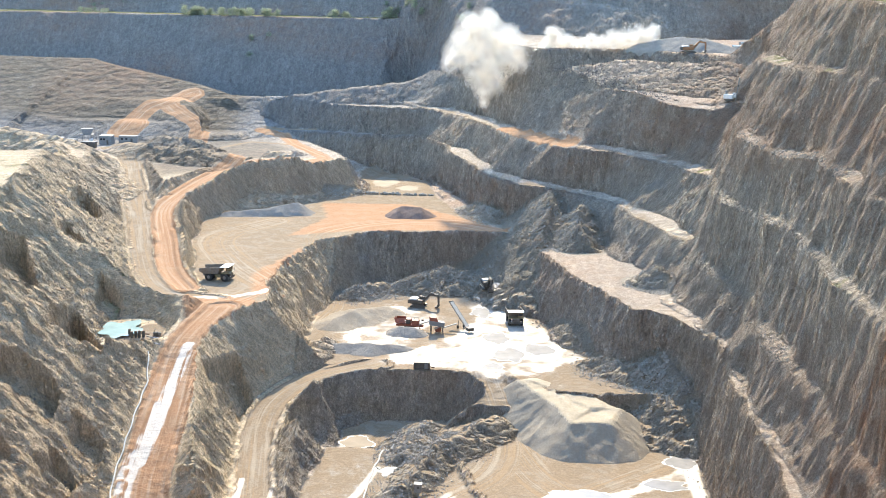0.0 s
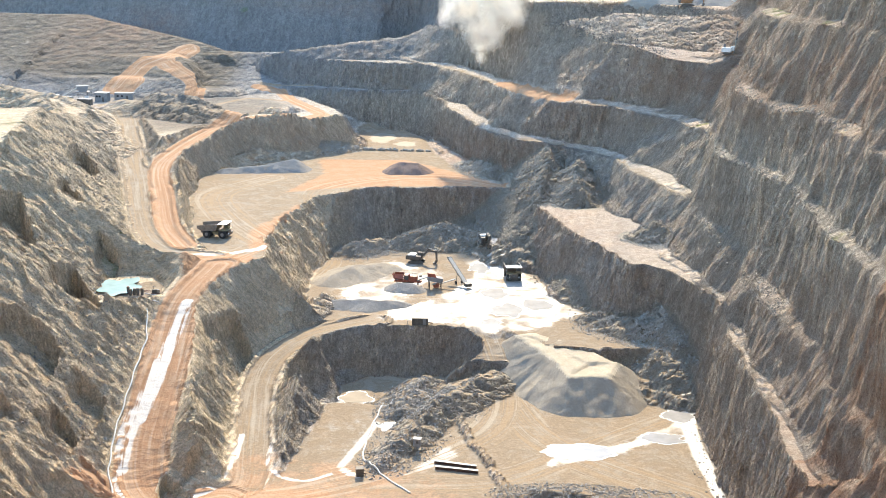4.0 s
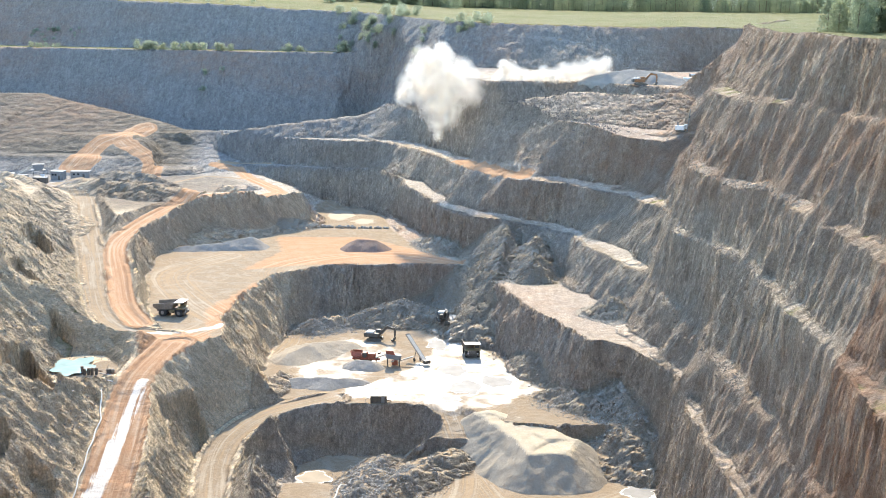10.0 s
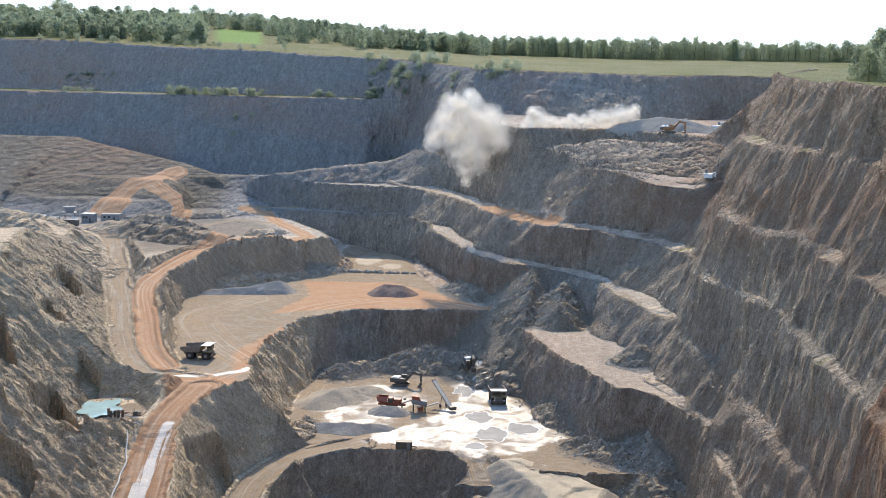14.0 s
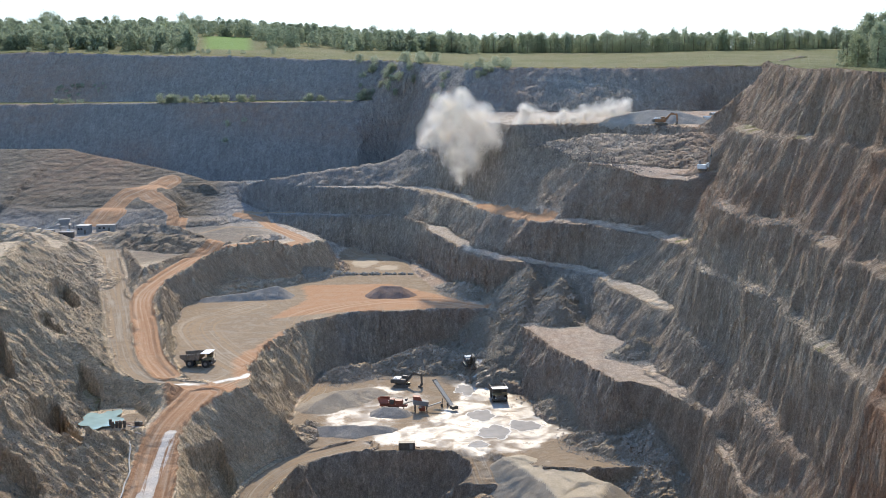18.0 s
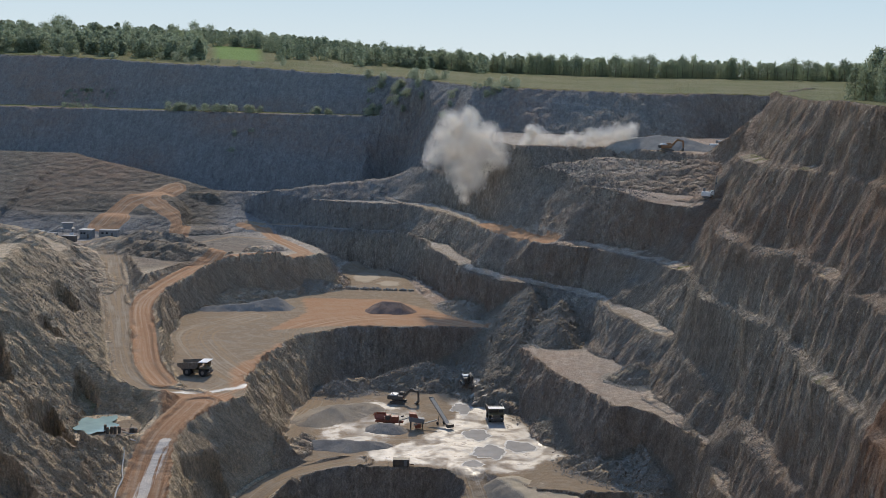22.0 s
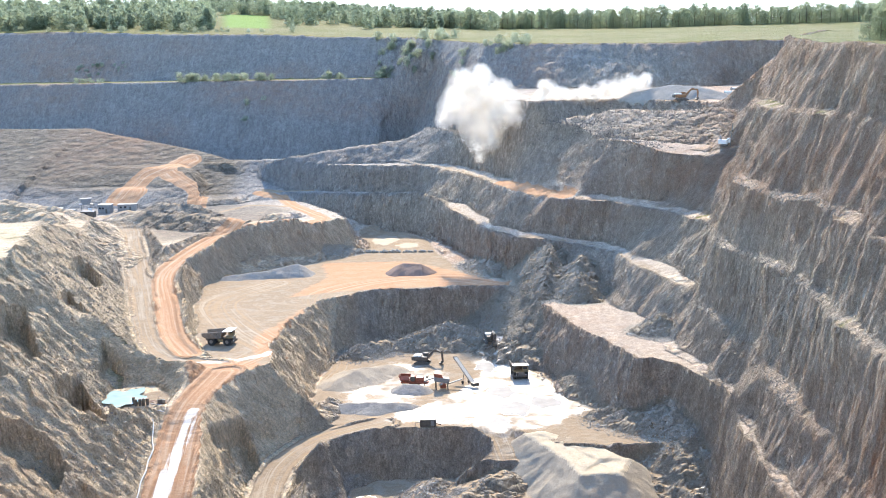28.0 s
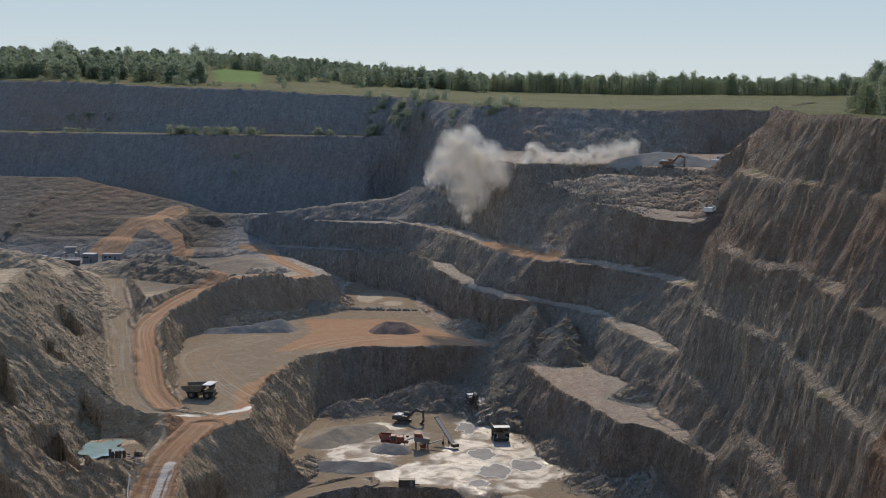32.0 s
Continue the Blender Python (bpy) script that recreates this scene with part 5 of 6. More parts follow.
def hose(name, pts, r, label, lift=0.1):
    cu = bpy.data.curves.new(name, "CURVE")
    cu.dimensions, cu.bevel_depth, cu.bevel_resolution = "3D", r, 2
    sp = cu.splines.new("POLY")
    line = [Vector((*p, 0)) for p in pts]
    dense = []
    for p, q in zip(line, line[1:]):
        n = max(2, int((q - p).length / 1.2))
        dense += [p.lerp(q, i / n) for i in range(n)]
    dense.append(line[-1])
    gx, gy = np.array([[p.x for p in dense]]), np.array([[p.y for p in dense]])
    gz = height(gx, gy)[0]
    sp.points.add(len(dense) - 1)
    for i, p in enumerate(dense):
        sp.points[i].co = (p.x + 0.15 * math.sin(i * 0.9), p.y, gz[i] + lift, 1)
    ob = new(name, cu)
    cu.materials.append(HOSE)
    return tagged(ob, label, "hose", "drainage hoses")


tank = thing("water_tank", pose(-25.6, 246.5, ground_at(-25.6, 246.5) - 0.03, 0, 0, 12), "dark square water tank on the muddy lower floor", "tank")
part("body", box((1.7, 1.5, 1.7), (0, 0, 0.95), bevel=0.08), DARKSTEEL, tank)
part("lid", box((1.8, 1.6, 0.12), (0, 0, 1.86), bevel=0.03), DUSTY, tank, "dust-covered lid")
part("outlet", rod((0.8, 0, 0.5), (1.5, 0, 0.35), 0.14), RUSTY, tank)
kiosk = thing("control_kiosk", pose(-13.6, 259.9, ground_at(-13.6, 259.9) - 0.03, 0, 0, -8), "small pale control kiosk beside the broken rock", "kiosk")
part("body", box((1.7, 1.4, 2.0), (0, 0, 1.0), bevel=0.05), CONCRETE, kiosk)
part("roof", box((1.9, 1.6, 0.1), (0, 0, 2.05), bevel=0.02), GREY, kiosk)
part("hatch", box((0.6, 0.05, 0.6), (0.1, -0.72, 1.3), bevel=0.01), DARKSTEEL, kiosk)
hose("drainage_hose", [(-21.5, 291), (-24, 287), (-25.5, 272.5), (-26, 262.6), (-25.8, 255), (-21.3, 247.5), (-14, 238.5)], 0.22, "pale drainage hose snaking over the lower floor")
hose("drainage_hose", [(-85, 294), (-82.5, 284), (-82, 272), (-81.5, 261), (-81, 250), (-79, 238), (-75, 228)], 0.2, "pale water hose along the side of the haul ramp", 0.35)

for i in range(5):
    g = random.uniform(0.8, 1.4)
    d = thing("drum", pose(-92.6 + i * 0.95, 303.5 + random.uniform(-1.2, 1.2), 14.2 + 0.0, 0, 0, i * 40), "dark pump drum standing in the turquoise pond", "drum", "pond drums")
    part("body", rod((0, 0, -0.7), (0, 0, 1.1 * g), 0.4, seg=14), DARKSTEEL, d)
    part("lid", rod((0, 0, 1.1 * g), (0, 0, 1.1 * g + 0.06), 0.36, seg=14), RUSTY, d)


def drill_rig(m):
    t = thing("drill_rig", m, "white crawler drill rig with raised mast on the wall bench", "drill rig")
    for y in (-1.0, 1.0):
        part("track", prism([(1.6 * math.cos(a), 0.4 + 0.4 * math.sin(a)) for a in np.linspace(0, math.tau, 16, endpoint=False)], y - 0.25, y + 0.25), DARKSTEEL, t)
    part("body", box((3.2, 2.0, 1.5), (-0.4, 0, 1.5), bevel=0.1), WHITE, t)
    cab = part("cab", box((1.2, 1.1, 1.6), (1.5, 0.5, 2.0), bevel=0.1), WHITE, t)
    part("windscreen", box((0.04, 0.9, 0.9), (2.12, 0.5, 2.2), bevel=0.01), GLASS, cab)
    mast = part("mast", box((0.3, 0.35, 8.0), (2.6, -0.4, 4.2), (0, 6, 0), 0.03), STEEL, t)
    part("rotary_head", box((0.5, 0.5, 0.7), (2.8, -0.4, 5.4), (0, 6, 0)), DARKSTEEL, mast)
    part("dust_collector", rod((-1.4, 0.5, 2.2), (-1.4, 0.5, 3.4), 0.4, seg=12), GREY, t)
    part("mast_cylinder", rod((0.9, -0.4, 1.7), (2.5, -0.4, 3.2), 0.08), STEEL, t)


drill_rig(pose(83.2, 423, ground_at(83.2, 423) - 0.05, 0, 0, -25))


def site_dumper(m):
    t = thing("site_dumper", m, "small white dumper parked on the far bench", "dumper")
    part("chassis", box((4.6, 1.4, 0.5), (0, 0, 0.95)), DARKSTEEL, t)
    part("skip", prism([(0.4, 1.2), (2.2, 1.2), (2.9, 2.5), (0.1, 2.5)], -1.2, 1.2), WHITE, t)
    cab = part("cab", box((1.4, 1.7, 1.9), (-0.9, 0, 2.1), bevel=0.1), WHITE, t)
    part("windscreen", box((0.04, 1.4, 0.8), (-0.18, 0, 2.5), bevel=0.01), GLASS, cab)
    part("bonnet", box((1.3, 1.5, 0.8), (-2.1, 0, 1.5), bevel=0.1), YELLOW, t)
    for x in (-1.7, 1.5):
        for y in (-1.0, 1.0):
            wheel(t, x, y, 0.7, 0.5)


site_dumper(pose(-9.5, 636.5, ground_at(-9.5, 636.5) - 0.03, 0, 0, 190))
for i, (x, y, a, l) in enumerate(((99.4, 512.7, 20, 5.6), (103.1, 510.6, -18, 6.1), (104.8, 507.5, 30, 6.5), (100.3, 506.4, 8, 5.6), (104.0, 516.5, -5, 4.6))):
    pp = thing("steel_pipe", pose(x, y, ground_at(x, y), 0, 0, a), "large white steel pipe lying on the bench", "pipe", "stored pipes")
    bm = rod((-l / 2, 0, 0.55), (l / 2, 0, 0.55), 0.55, seg=16)
    part("barrel", bm, WHITE, pp)
    for e in (-1, 1):
        part("flange", rod((e * l / 2 - 0.1, 0, 0.55), (e * l / 2 + 0.1, 0, 0.55), 0.66, seg=16), STEEL, pp)
for i in range(9):
    x, y = -88 + rng0.uniform(-1.5, 4.5), 300 + rng0.uniform(-3, 9)
    pk = thing("timber_plank", pose(x, y, ground_at(x, y), 0, rng0.uniform(-4, 4), rng0.uniform(-40, 40)), "weathered timber plank beside the pond", "plank", "pond planks")
    part("board", box((rng0.uniform(2.2, 4.5), 0.4, 0.12), (0, 0, 0.1), bevel=0.01), CONCRETE if i % 2 else RUSTY, pk)
pump = thing("water_pump", pose(-85.5, 305, ground_at(-85.5, 305), 0, 0, 25), "dark diesel water pump beside the turquoise pond", "pump")
part("skid", box((2.4, 1.2, 0.15), (0, 0, 0.1)), RUSTY, pump)
part("engine", box((1.2, 0.9, 1.0), (-0.4, 0, 0.7), bevel=0.08), DARKSTEEL, pump)
part("volute", rod((0.6, -0.3, 0.6), (0.6, 0.3, 0.6), 0.45, seg=14), STEEL, pump)
part("exhaust", rod((-0.6, 0.2, 1.2), (-0.6, 0.2, 1.7), 0.06), RUSTY, pump)


# ---- works yard on the western shoulder ----
def cabin(m, size, mat, label):
    t = thing("site_cabin", m, label, "cabin", "works yard cabins")
    x, y, z = size
    part("body", box(size, (0, 0, z / 2), bevel=0.05), mat, t)
    part("roof", box((x + 0.3, y + 0.3, 0.15), (0, 0, z + 0.075), bevel=0.02), GREY if mat is not GREY else HOSE, t, "dusty pale roof")
    part("door", box((0.9, 0.06, 2.0), (x * 0.2, -y / 2 - 0.03, 1.0), bevel=0.01), DARKSTEEL, t)
    for k in (-0.32, -0.08):
        part("window", box((0.9, 0.05, 0.8), (x * k, -y / 2 - 0.03, z * 0.62), bevel=0.01), GLASS, t)
    return t


for x, y, s, mat, lab in ((-190, 527, (7, 3, 2.8), GREY, "grey site cabin with a pale roof"), (-182, 524, (5, 3, 2.6), CONCRETE, "white site cabin in the works yard"), (-168, 530, (5.5, 4, 3.8), GREY, "tall grey plant shed in the works yard"),
                          (-160, 536, (8, 4, 3.0), CONCRETE, "low concrete store in the works yard"), (-196, 533, (4, 3, 2.6), WHITE, "small pale site cabin"), (-172, 518, (6, 2.6, 2.6), DARKSTEEL, "dark steel container in the works yard")):
    cabin(pose(x, y, ground_at(x, y) - 0.05, 0, 0, random.uniform(-12, 12)), s, mat, lab)


def washer(m):
    t = thing("stone_washer", m, "grey stone washing tower with hopper and conveyor", "processing plant")
    for x in (-2, 2):
        for y in (-1.5, 1.5):
            part("leg", box((0.3, 0.3, 4), (x, y, 2)), STEEL, t)
    part("hopper", prism([(-2.6, 6.6), (2.6, 6.6), (1.6, 4.0), (-1.6, 4.0)], -1.8, 1.8), GREY, t)
    part("platform", box((6, 4.2, 0.2), (0, 0, 4.0)), STEEL, t)
    part("conveyor", box((11, 0.9, 0.4), (-6.3, 0, 3.4), (0, -28, 0)), BELT, t)
    part("control_box", box((1.6, 1.6, 2.2), (1.5, -2.2, 1.1)), WHITE, t)


washer(pose(-177, 531, ground_at(-177, 531) - 0.05, 0, 0, 20))


# ---- trees and scrub ----
def tree_kind(name, seed, tall, wide, leaf, blobs, quads, size, base=0.25, trunk=True):
    """One tree with a tapered trunk, limbs and a crown of many leaf sprays, uneven and with gaps."""
    rng = random.Random(seed)
    t = new(name)
    if trunk:
        bm = rod((0, 0, -0.3), (0.1, 0, tall * 0.45), tall * 0.028, tall * 0.017, 7)
        rod((0.1, 0, tall * 0.45), (0, 0.1, tall * 0.85), tall * 0.017, tall * 0.004, 6, bm)
        for i in range(7):
            a, h = rng.uniform(0, math.tau), tall * rng.uniform(0.28, 0.7)
            r = wide * rng.uniform(0.5, 0.85)
            rod((0, 0, h), (r * math.cos(a), r * math.sin(a), h + r * rng.uniform(0.4, 0.9)), tall * 0.009, tall * 0.003, 5, bm)
        part("trunk", bm, BARK, t)
    verts, faces = [], []
    for i in range(blobs):
        a, u = rng.uniform(0, math.tau), rng.uniform(0, 1)
        h = tall * (base + (1 - base) * u)
        env = wide * math.sqrt(max(0.03, 1 - (2 * (0.12 + 0.86 * u) - 1) ** 2)) * rng.uniform(0.35, 1.0)
        c = Vector((env * math.cos(a), env * math.sin(a), h - tall * 0.03))
        br = size * rng.uniform(1.2, 2.4)
        for j in range(quads):
            d = Vector((rng.gauss(0, 1), rng.gauss(0, 1), rng.gauss(0, 0.8))) * br * 0.5
            p = c + d
            q = Euler((rng.uniform(0, 6.3), rng.uniform(0, 6.3), rng.uniform(0, 6.3))).to_matrix()
            s = size * rng.uniform(0.5, 1.1)
            k = len(verts)
            verts += [p + q @ Vector(v) for v in ((-s * 0.5, 0, 0), (0, -s * 0.28, 0.05 * s), (s * 0.5, 0, 0), (0, s * 0.28, 0.05 * s))]
            faces.append((k, k + 1, k + 2, k + 3))
    raw("crown", verts, faces, leaf, t)
    return t


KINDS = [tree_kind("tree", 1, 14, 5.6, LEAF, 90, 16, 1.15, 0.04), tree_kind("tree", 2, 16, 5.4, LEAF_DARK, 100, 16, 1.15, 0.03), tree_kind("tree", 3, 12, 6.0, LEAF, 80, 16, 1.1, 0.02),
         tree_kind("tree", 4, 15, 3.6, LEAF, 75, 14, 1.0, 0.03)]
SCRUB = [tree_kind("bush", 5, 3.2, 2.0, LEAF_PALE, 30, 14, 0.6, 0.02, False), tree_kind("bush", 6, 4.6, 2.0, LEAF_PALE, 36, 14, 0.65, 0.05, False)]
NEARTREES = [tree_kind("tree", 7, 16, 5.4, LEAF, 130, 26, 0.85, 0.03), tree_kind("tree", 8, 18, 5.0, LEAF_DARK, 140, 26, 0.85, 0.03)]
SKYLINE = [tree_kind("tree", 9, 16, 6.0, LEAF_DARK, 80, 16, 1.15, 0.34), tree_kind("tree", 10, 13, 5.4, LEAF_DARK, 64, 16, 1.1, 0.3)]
placed = set()


def plant(kind, x, y, scale, label, category, group, sink=0.2):
    z = ground_at(x, y) - sink
    m = pose(x, y, z, random.uniform(-3, 3), random.uniform(-3, 3), random.uniform(0, 360))
    if kind.name in placed:
        ob = copy_thing(kind, m)
    else:
        ob = kind
        ob.matrix_world = m
        placed.add(kind.name)
    ob.scale = (scale * random.uniform(0.85, 1.15), scale * random.uniform(0.85, 1.15), scale * random.uniform(0.9, 1.1))
    return tagged(ob, label, category, group)


rng = random.Random(11)
def ridge_spot():
    while True:
        y = 815 + 295 * rng.random() ** 0.75
        x = y * math.tan(radians(rng.uniform(-23.5, 0.5)))
        if not (-0.218 * y < x < -0.165 * y and 750 < y < 985) and not (x > -0.08 * y and y < 860):
            return x, y


def woodland(name, spots, label):
    """Trees past counting: crowns of leaf sprays joined into one."""
    r = np.random.RandomState(21)
    verts, faces = [], []
    xs, ys = np.array([p[0] for p in spots]), np.array([p[1] for p in spots])
    zs = height(xs[None], ys[None])[0]
    n = 420
    for x, y, z in zip(xs, ys, zs):
        tall, wide = r.uniform(7, 14), r.uniform(3.4, 6.2)
        u = r.rand(n)
        a = r.rand(n) * math.tau
        env = wide * np.sqrt(np.clip(1 - (2 * (0.14 + 0.86 * u) - 1) ** 2, 0.02, 1)) * r.rand(n) ** 0.45 * (1 + 0.3 * vnoise(a * 1.2 + x, u * 5, y))
        c = np.stack([x + env * np.cos(a), y + env * np.sin(a), z + tall * u], -1)
        d = r.normal(0, 1, (n, 2, 3))
        d /= np.linalg.norm(d, axis=2)[:, :, None]
        s = r.uniform(0.5, 1.2, (n, 1))
        e, f = d[:, 0] * s, d[:, 1] * s * 0.55
        verts.append(np.stack([c - e, c - f, c + e, c + f], 1).reshape(-1, 3))
    v = np.concatenate(verts)
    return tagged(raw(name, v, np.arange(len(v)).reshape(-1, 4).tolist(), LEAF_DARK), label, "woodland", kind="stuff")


for i in range(120):
    x, y = ridge_spot()
    plant(KINDS[rng.choice((0, 1, 2, 2))], x, min(y, 900 + 0.2 * y), rng.uniform(0.6, 1.05), "round green broadleaf tree on the wooded ridge", "tree", "ridge trees")
for i in range(30):
    y = 1105 + rng.uniform(-8, 20)
    plant(SKYLINE[i % 2], y * math.tan(radians(-23.5 + 22.5 * (i + rng.uniform(0, 0.9)) / 30)), y, rng.uniform(0.5, 0.95), "tall broadleaf tree standing on the skyline", "tree", "skyline trees")
for x, y, s in ((-368, 1098, 1.35), (-384, 1100, 0.95), (-309, 1101, 0.95), (-395, 1100, 0.8), (-236, 1102, 1.05), (-268, 1104, 0.9)):
    plant(SKYLINE[0], x, y, s, "tall spreading broadleaf tree high on the skyline", "tree", "skyline trees")
for i in range(110):
    y = rng.uniform(888, 900)
    x = y * math.tan(radians(-4 + 23 * (i + rng.random()) / 110))
    plant(KINDS[rng.choice((1, 3, 3, 0))], x, y, rng.uniform(0.6, 1.05), "dark green tree at the edge of the field wood", "tree", "field wood trees")
woodland("ridge_woodland", [ridge_spot() for i in range(420)], "dense green broadleaf woodland over the ridge")
woodland("rim_woodland", [(y * math.tan(radians(a)), y) for y, a in [(rng.uniform(766, 830), -23.5 + 11.0 * rng.random() ** 1.2) for i in range(170)]], "green woodland down to the edge of the quarry")
woodland("field_woodland", [(y * math.tan(radians(a)), y) for y, a in [(rng.uniform(905, 960), rng.uniform(-4, 19.5)) for i in range(230)]], "dark green wood behind the field")
for i in range(34):
    x, y = rng.uniform(98, 138), rng.uniform(306, 350)
    plant(NEARTREES[i % 2], x, y, rng.uniform(0.5, 0.8) * (0.7 + 0.9 * (x - 98) / 38), "dense green tree on the rim of the quarry wall", "tree", "rim trees")
for x0, x1, y0, y1, n, s0, s1 in ((-173, -120, 692, 700, 52, 0.4, 1.1), (-242, -207, 719, 725, 16, 0.35, 0.7), (-235, -217, 698, 703, 8, 0.5, 0.8), (-93, -78, 694, 700, 8, 0.6, 1.1), (-61, -15, 692, 724, 56, 0.6, 1.3), (-15, 26, 640, 670, 26, 0.5, 1.1),
                                  (-132, -117, 668, 684, 3, 0.6, 1.0), (-318, -106, 750, 760, 24, 0.5, 1.1)):
    for i in range(n):
        plant(SCRUB[rng.randrange(2)], rng.uniform(x0, x1), rng.uniform(y0, y1), rng.uniform(s0, s1), "pale green scrub bush on the quarry bench", "bush", "scrub bushes")


# ---- loose stone ----
def stone_mesh(pts, mat, name, label, seed):
    """Angular stones of many sizes, joined."""
    r = np.random.RandomState(seed)
    n = len(pts)
    cube = np.array([(-1, -1, -1), (1, -1, -1), (1, 1, -1), (-1, 1, -1), (-1, -1, 1), (1, -1, 1), (1, 1, 1), (-1, 1, 1)], float) * 0.5
    quad = np.array([(0, 3, 2, 1), (4, 5, 6, 7), (0, 1, 5, 4), (1, 2, 6, 5), (2, 3, 7, 6), (3, 0, 4, 7)])
    v = np.repeat(cube[None], n, 0) * r.uniform(0.55, 1.25, (n, 8, 1))
    v *= r.uniform(0.6, 1.2, (n, 1, 3)) * pts[:, None, 3:4]
    for ax in ((0, 1), (0, 2), (1, 2)):
        a = r.uniform(0, 6.28, n)
        c, s = np.cos(a)[:, None], np.sin(a)[:, None]
        p, q = v[:, :, ax[0]].copy(), v[:, :, ax[1]].copy()
        v[:, :, ax[0]], v[:, :, ax[1]] = c * p - s * q, s * p + c * q
    v += pts[:, None, :3]
    f = (quad[None] + 8 * np.arange(n)[:, None, None]).reshape(-1, 4)
    return tagged(raw(name, v.reshape(-1, 3), f.tolist(), mat), label, "stones", kind="stuff")


def scatter(n, seed, spots, sizes, heaps=()):
    """Stones along lines, or on the heaps given, at the ground's height."""
    r = np.random.RandomState(seed)
    out = []
    for (line, width, weight) in spots:
        m = int(n * weight)
        seg = r.randint(0, max(1, len(line) - 1), m)
        a = np.array(line, float)
        t = r.rand(m)[:, None]
        b = a[np.minimum(seg + 1, len(line) - 1)]
        p = a[seg] * (1 - t) + b * t
        out.append(p[:, :2] + r.normal(0, width / 2, (m, 2)))
    xy = np.concatenate(out)
    z = height(xy[:, 0][None], xy[:, 1][None])[0]
    if heaps:
        keep = np.zeros(len(xy), bool)
        for line, k, rough in heaps:
            d, zh = edge_distance(xy[:, 0], xy[:, 1], line, False)
            keep |= (z - (zh - k * d) < 2.2) & (z - (zh - k * d) > -2.5) & (d < 24)
        xy, z = xy[keep], z[keep]
    z2 = height(xy[:, 0][None] + 0.8, xy[:, 1][None] - 0.8)[0]
    clear = np.abs(z2 - z) < 1.1
    for line, width, k, reach in ROADS:
        clear &= edge_distance(xy[:, 0], xy[:, 1], line, False)[0] > width / 2 + 0.8
    xy, z = xy[clear], z[clear]
    s = sizes[0] * (sizes[1] / sizes[0]) ** (r.rand(len(xy)) ** 2.6)
    return np.column_stack([xy, z + s * 0.05, s])


rough_heaps = [h for h in HEAPS if h[2] > 1.1 and h[1] < 1]
spots = [(line, 10, 1 / len(rough_heaps)) for line, k, rough in rough_heaps]
stone_mesh(scatter(95000, 5, spots, (0.11, 0.5), rough_heaps), STONES, "rubble", "heaps of grey broken blasted stone", 5)
hillspots = [([(-110, 330, 0), (-98, 290, 0), (-95, 260, 0), (-92, 230, 0)], 20, 0.6), ([(-135, 420, 0), (-122, 350, 0)], 18, 0.4)]
stone_mesh(scatter(6000, 6, hillspots, (0.12, 0.5)), BUFFSTONES, "hillside_stones", "buff stones scattered over the weathered slope", 6)
wallspots = [([p for p in CREST_B2[12:17]], 4, 0.25), ([p for p in CREST_B1[12:18]], 4, 0.25), ([p for p in CREST_HUT[13:18]], 5, 0.25), (FLOOR_PIT[9:16], 4, 0.25)]
stone_mesh(scatter(9000, 7, wallspots, (0.12, 0.55)), BUFFSTONES, "ledge_stones", "loose stones lying on the ledges of the quarry wall", 7)
upper = [([(28, 505, 0), (48, 475, 0), (65, 438, 0)], 6, 0.5), ([(28, 508, 0), (54, 512, 0), (86, 485, 0)], 10, 0.5)]
stone_mesh(scatter(3500, 8, upper, (0.15, 0.6)), DARKSTONES, "blasted_stones", "freshly blasted stone on the upper bench", 8)

for i in range(24):
    x = -53 + 31 * (i + rng.uniform(-0.3, 0.3)) / 23
    y = 499.5 + rng.uniform(-0.6, 0.6)
    s = rng.uniform(1.0, 1.9)
    bm = bmesh.new()
    bmesh.ops.create_icosphere(bm, subdivisions=2, radius=0.5)
    for v in bm.verts:
        k = 1 + 0.35 * noise.noise(v.co * 2.3 + Vector((i * 3.1, 0, 0)))
        v.co = Vector((v.co.x * s * 1.15 * k, v.co.y * s * k, (v.co.z * k + 0.36) * s * 0.9))
    b = part("boulder", bm, BUFFSTONES)
    b.matrix_world = pose(x, y, ground_at(x, y) - 0.05, 0, 0, rng.uniform(0, 360))
    tagged(b, "brown boulder in the row that guards the pond", "boulder", "pond boulders")


# ---- blast dust ----
def dust_material():
    m, nt, p = graph("blast dust")
    p.inputs["Base Color"].default_value = (0.90, 0.85, 0.77, 1)
    p.inputs["Roughness"].default_value = 1.0
    p.inputs["Specular IOR Level"].default_value = 0.0
    tr = node(nt, "ShaderNodeBsdfTranslucent", {"Color": (0.93, 0.88, 0.80, 1)})
    mix = node(nt, "ShaderNodeMixShader", {0: 0.6, 1: p.outputs[0], 2: tr.outputs[0]})
    nt.links.new(mix.outputs[0], nt.nodes["Material Output"].inputs[0])
    return m


DUST = dust_material()


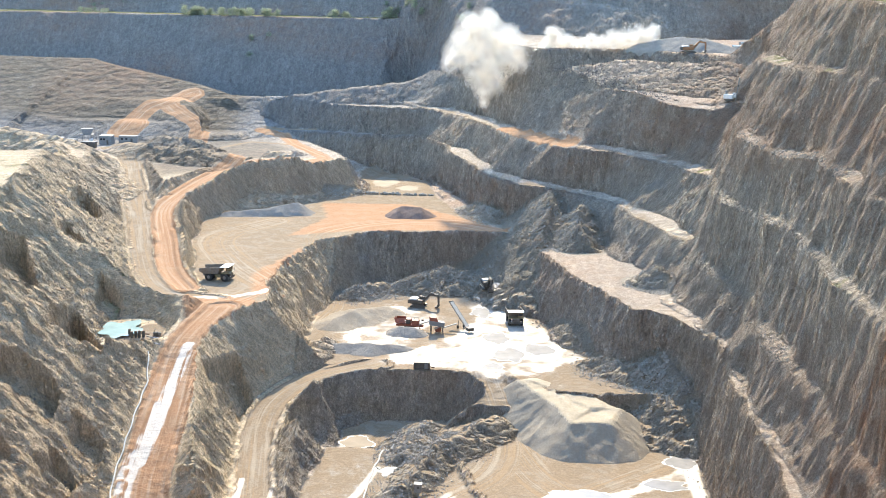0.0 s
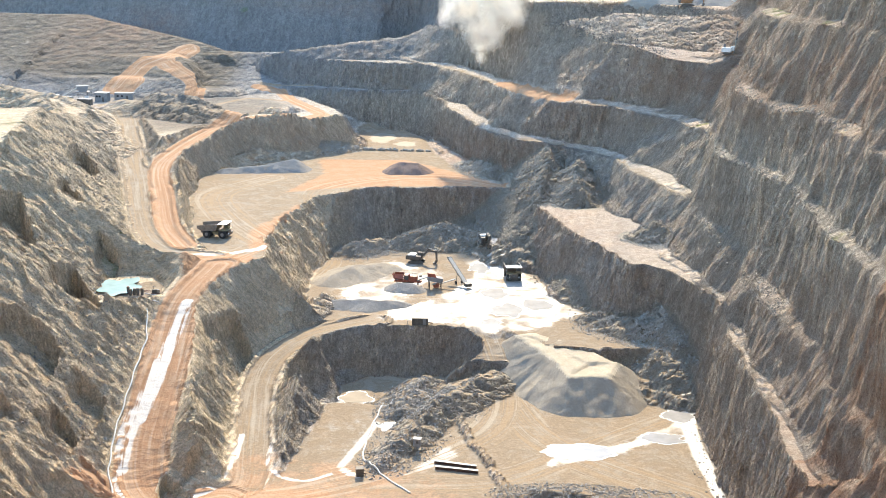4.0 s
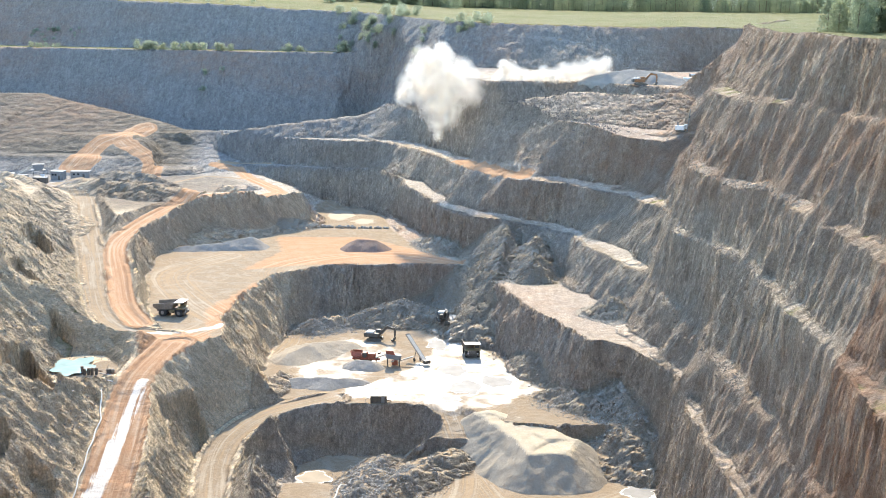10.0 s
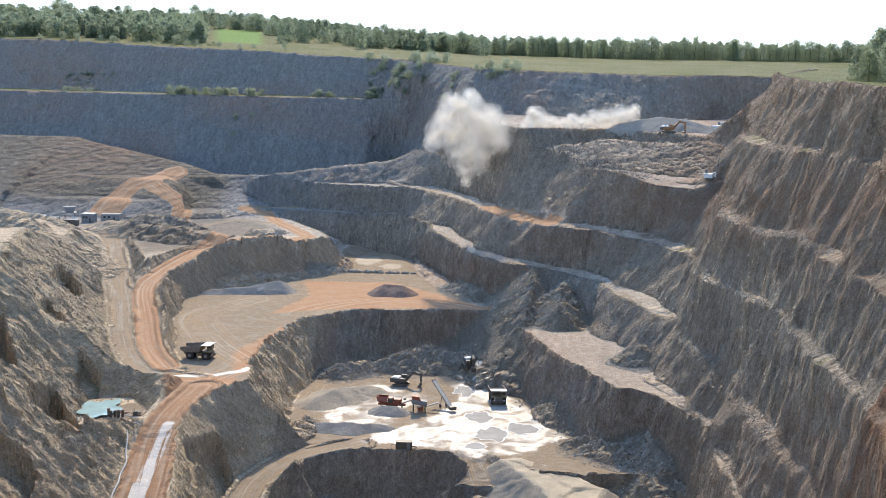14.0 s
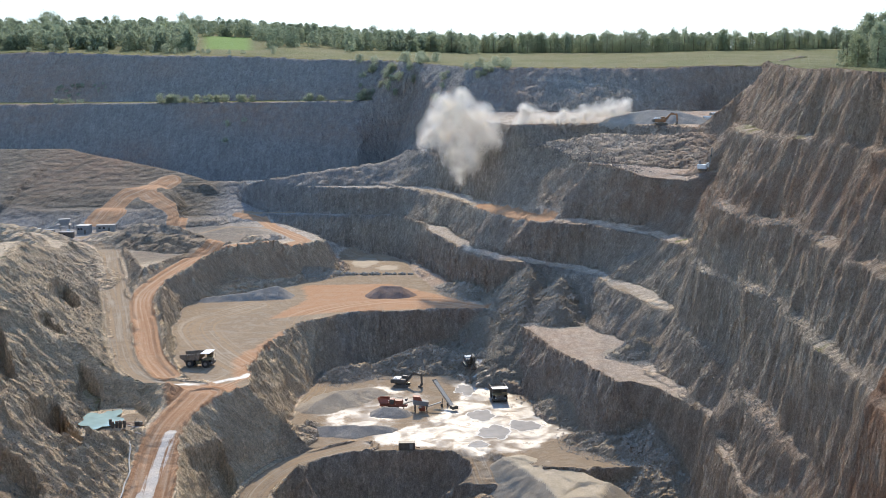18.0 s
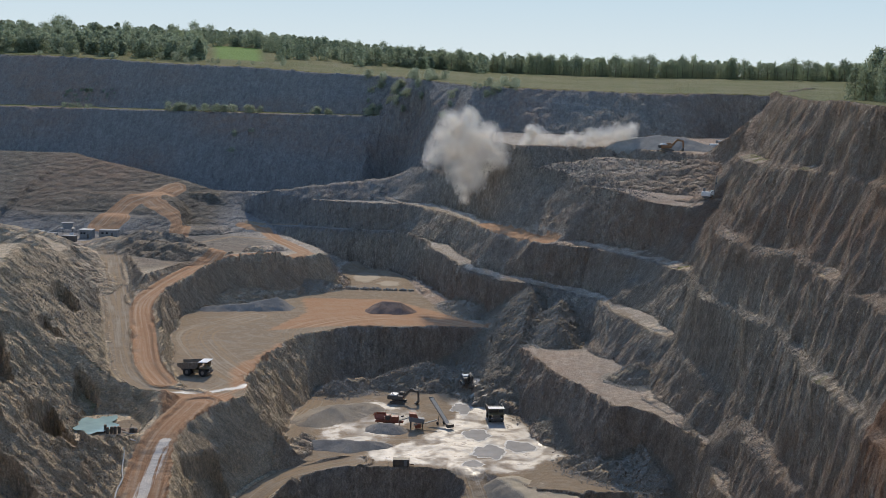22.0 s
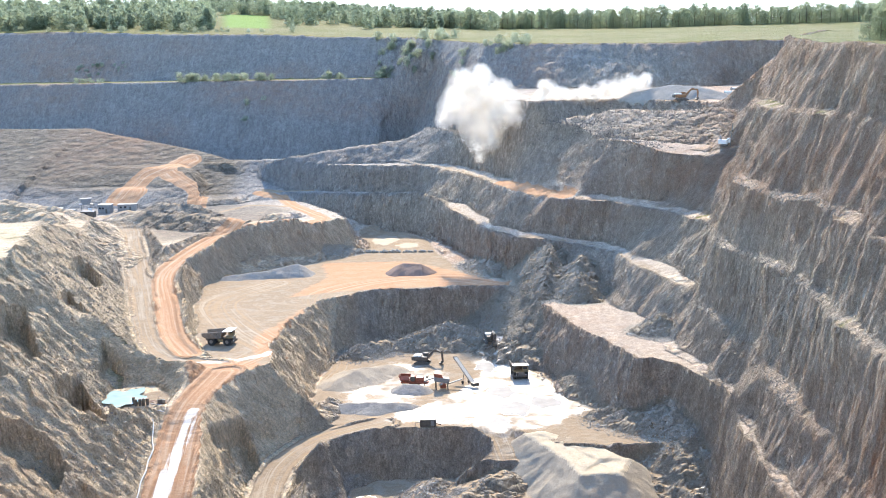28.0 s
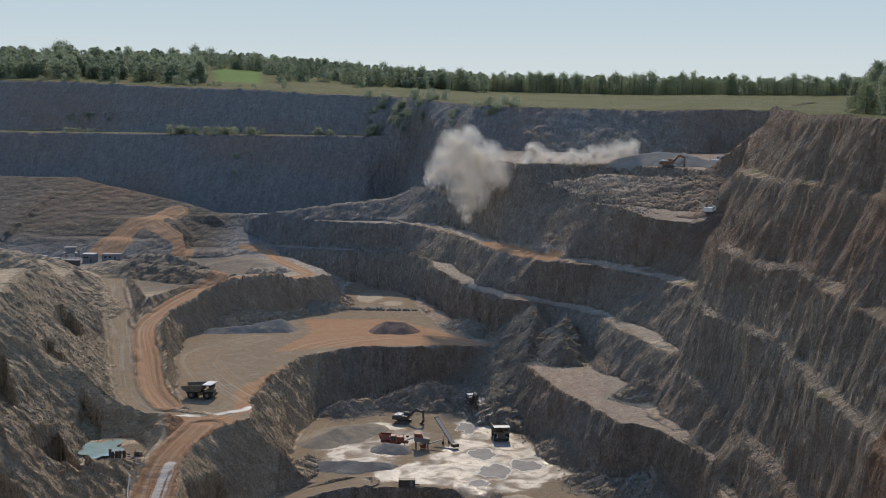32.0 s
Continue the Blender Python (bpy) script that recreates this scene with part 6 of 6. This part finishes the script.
def dust_cloud(puffs, count, grain, seed, label):
    """A drifting cloud: grains thick in the middle of each billow and thin at its edge."""
    r = np.random.RandomState(seed)
    w = np.array([p[3] ** 2.2 for p in puffs])
    pick = r.choice(len(puffs), count, p=w / w.sum())
    c = np.array(puffs)[pick]
    d = r.normal(0, 1, (count, 3))
    d /= np.linalg.norm(d, axis=1)[:, None]
    rad = c[:, 3] * 1.35 * r.rand(count) ** 0.95
    pos = c[:, :3] + d * rad[:, None]
    warp = np.stack([fbm(pos[:, 0] / 7, pos[:, 1] / 7, pos[:, 2] / 7 + k, 3) for k in (0, 31, 67)], -1)
    pos += warp * np.array(c[:, 3:4]) * 0.28
    s = grain * r.uniform(0.5, 1.3, count)
    tri = r.normal(0, 1, (count, 3, 3))
    tri /= np.linalg.norm(tri, axis=2)[:, :, None]
    v = pos[:, None, :] + tri * s[:, None, None] * 0.6
    f = np.arange(count * 3).reshape(-1, 3)
    ob = raw("dust_cloud", v.reshape(-1, 3), f.tolist(), DUST)
    return tagged(ob, label, "dust cloud", kind="stuff")


dust_cloud([(-7.4, 513.8, 82.1, 6.5), (-1.9, 514.6, 84.9, 6.1), (3.7, 514.6, 81.2, 6.1), (-12.1, 515.5, 75.6, 5.6), (-15.8, 516.5, 71.4, 3.7), (-4.6, 513.8, 74.7, 7.4), (3.7, 512.8, 72.9, 7.4), (9.3, 513.8, 77.5, 5.1), (12.1, 513.8, 72.9, 4.6), (-1.9, 511.9, 66.4, 5.6), (2.8, 510.9, 63.6, 4.6), (-2.3, 510, 59.4, 3.1), (-1.9, 509, 55.2, 2), (16.7, 513.8, 70.1, 3.7),
            (-8.4, 515.5, 87.7, 3.7), (0, 516.5, 89.6, 3.4), (8.4, 514.6, 84, 3.3), (-13, 516.5, 81.2, 3.3), (20.4, 513.8, 71.9, 2.8)],
           330000, 0.23, 3, "tall buff billowing cloud of blast dust")
dust_cloud([(24.1, 515.5, 78.4, 3.4), (27.9, 516.5, 81.7, 3.7), (33.4, 517.4, 79.8, 3.1), (39.9, 518.4, 79.4, 2.8), (46.4, 519.3, 79.8, 2.9), (52, 520.3, 81.7, 3.4), (57.6, 520.3, 82.6, 3.6), (63.1, 520.3, 84, 3.7), (66.9, 520.3, 82.1, 3.4), (68.8, 521.1, 85.9, 2.4), (25.1, 515.5, 84, 2.4), (42.8, 520.3, 82.1, 2), (21.4, 514.6, 74.7, 2.8)], 130000, 0.23, 4, "low pale bank of dust drifting over the blasted bench")


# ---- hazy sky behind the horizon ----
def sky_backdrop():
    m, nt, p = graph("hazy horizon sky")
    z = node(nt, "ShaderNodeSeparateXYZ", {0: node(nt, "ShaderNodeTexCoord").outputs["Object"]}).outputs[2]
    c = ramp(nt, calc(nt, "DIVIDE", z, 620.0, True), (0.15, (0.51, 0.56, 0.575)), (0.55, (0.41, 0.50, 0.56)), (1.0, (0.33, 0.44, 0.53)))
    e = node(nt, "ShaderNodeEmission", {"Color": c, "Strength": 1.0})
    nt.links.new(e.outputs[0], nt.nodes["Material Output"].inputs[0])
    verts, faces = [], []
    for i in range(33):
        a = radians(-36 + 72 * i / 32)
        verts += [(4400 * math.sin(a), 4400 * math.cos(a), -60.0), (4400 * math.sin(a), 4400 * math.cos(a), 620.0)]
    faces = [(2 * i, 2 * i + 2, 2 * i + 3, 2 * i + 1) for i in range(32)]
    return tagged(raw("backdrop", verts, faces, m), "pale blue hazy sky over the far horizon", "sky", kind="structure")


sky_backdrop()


# ---- far pylons ----
def pylon(x, y, tall):
    z = ground_at(x, y)
    t = thing("pylon", pose(x, y, z, 0, 0, rng.uniform(-20, 20)), "distant grey lattice power pylon", "pylon", "power pylons")
    for sx in (-1, 1):
        for sy in (-1, 1):
            part("leg", rod((sx * 3.2, sy * 3.2, -2), (sx * 0.5, sy * 0.5, tall), 0.3, 0.2, 4), STEEL, t)
    br = bmesh.new()
    for i in range(9):
        a, b = i / 9, (i + 1) / 9
        wa, wb = 3.2 - 2.7 * a, 3.2 - 2.7 * b
        rod((-wa, -wa, a * tall), (wb, -wb, b * tall), 0.15, None, 4, br)
        rod((wa, wa, a * tall), (-wb, wb, b * tall), 0.15, None, 4, br)
    part("bracing", br, STEEL, t)
    for k, w in ((0.62, 8), (0.78, 9.5), (0.93, 6.5)):
        part("cross_arm", box((2 * w, 0.5, 0.5), (0, 0, k * tall), bevel=0), STEEL, t)


for x, y, tall in ((650, 2180, 46), (560, 2420, 44), (500, 2500, 42), (430, 2550, 42)):
    pylon(x, y, tall)
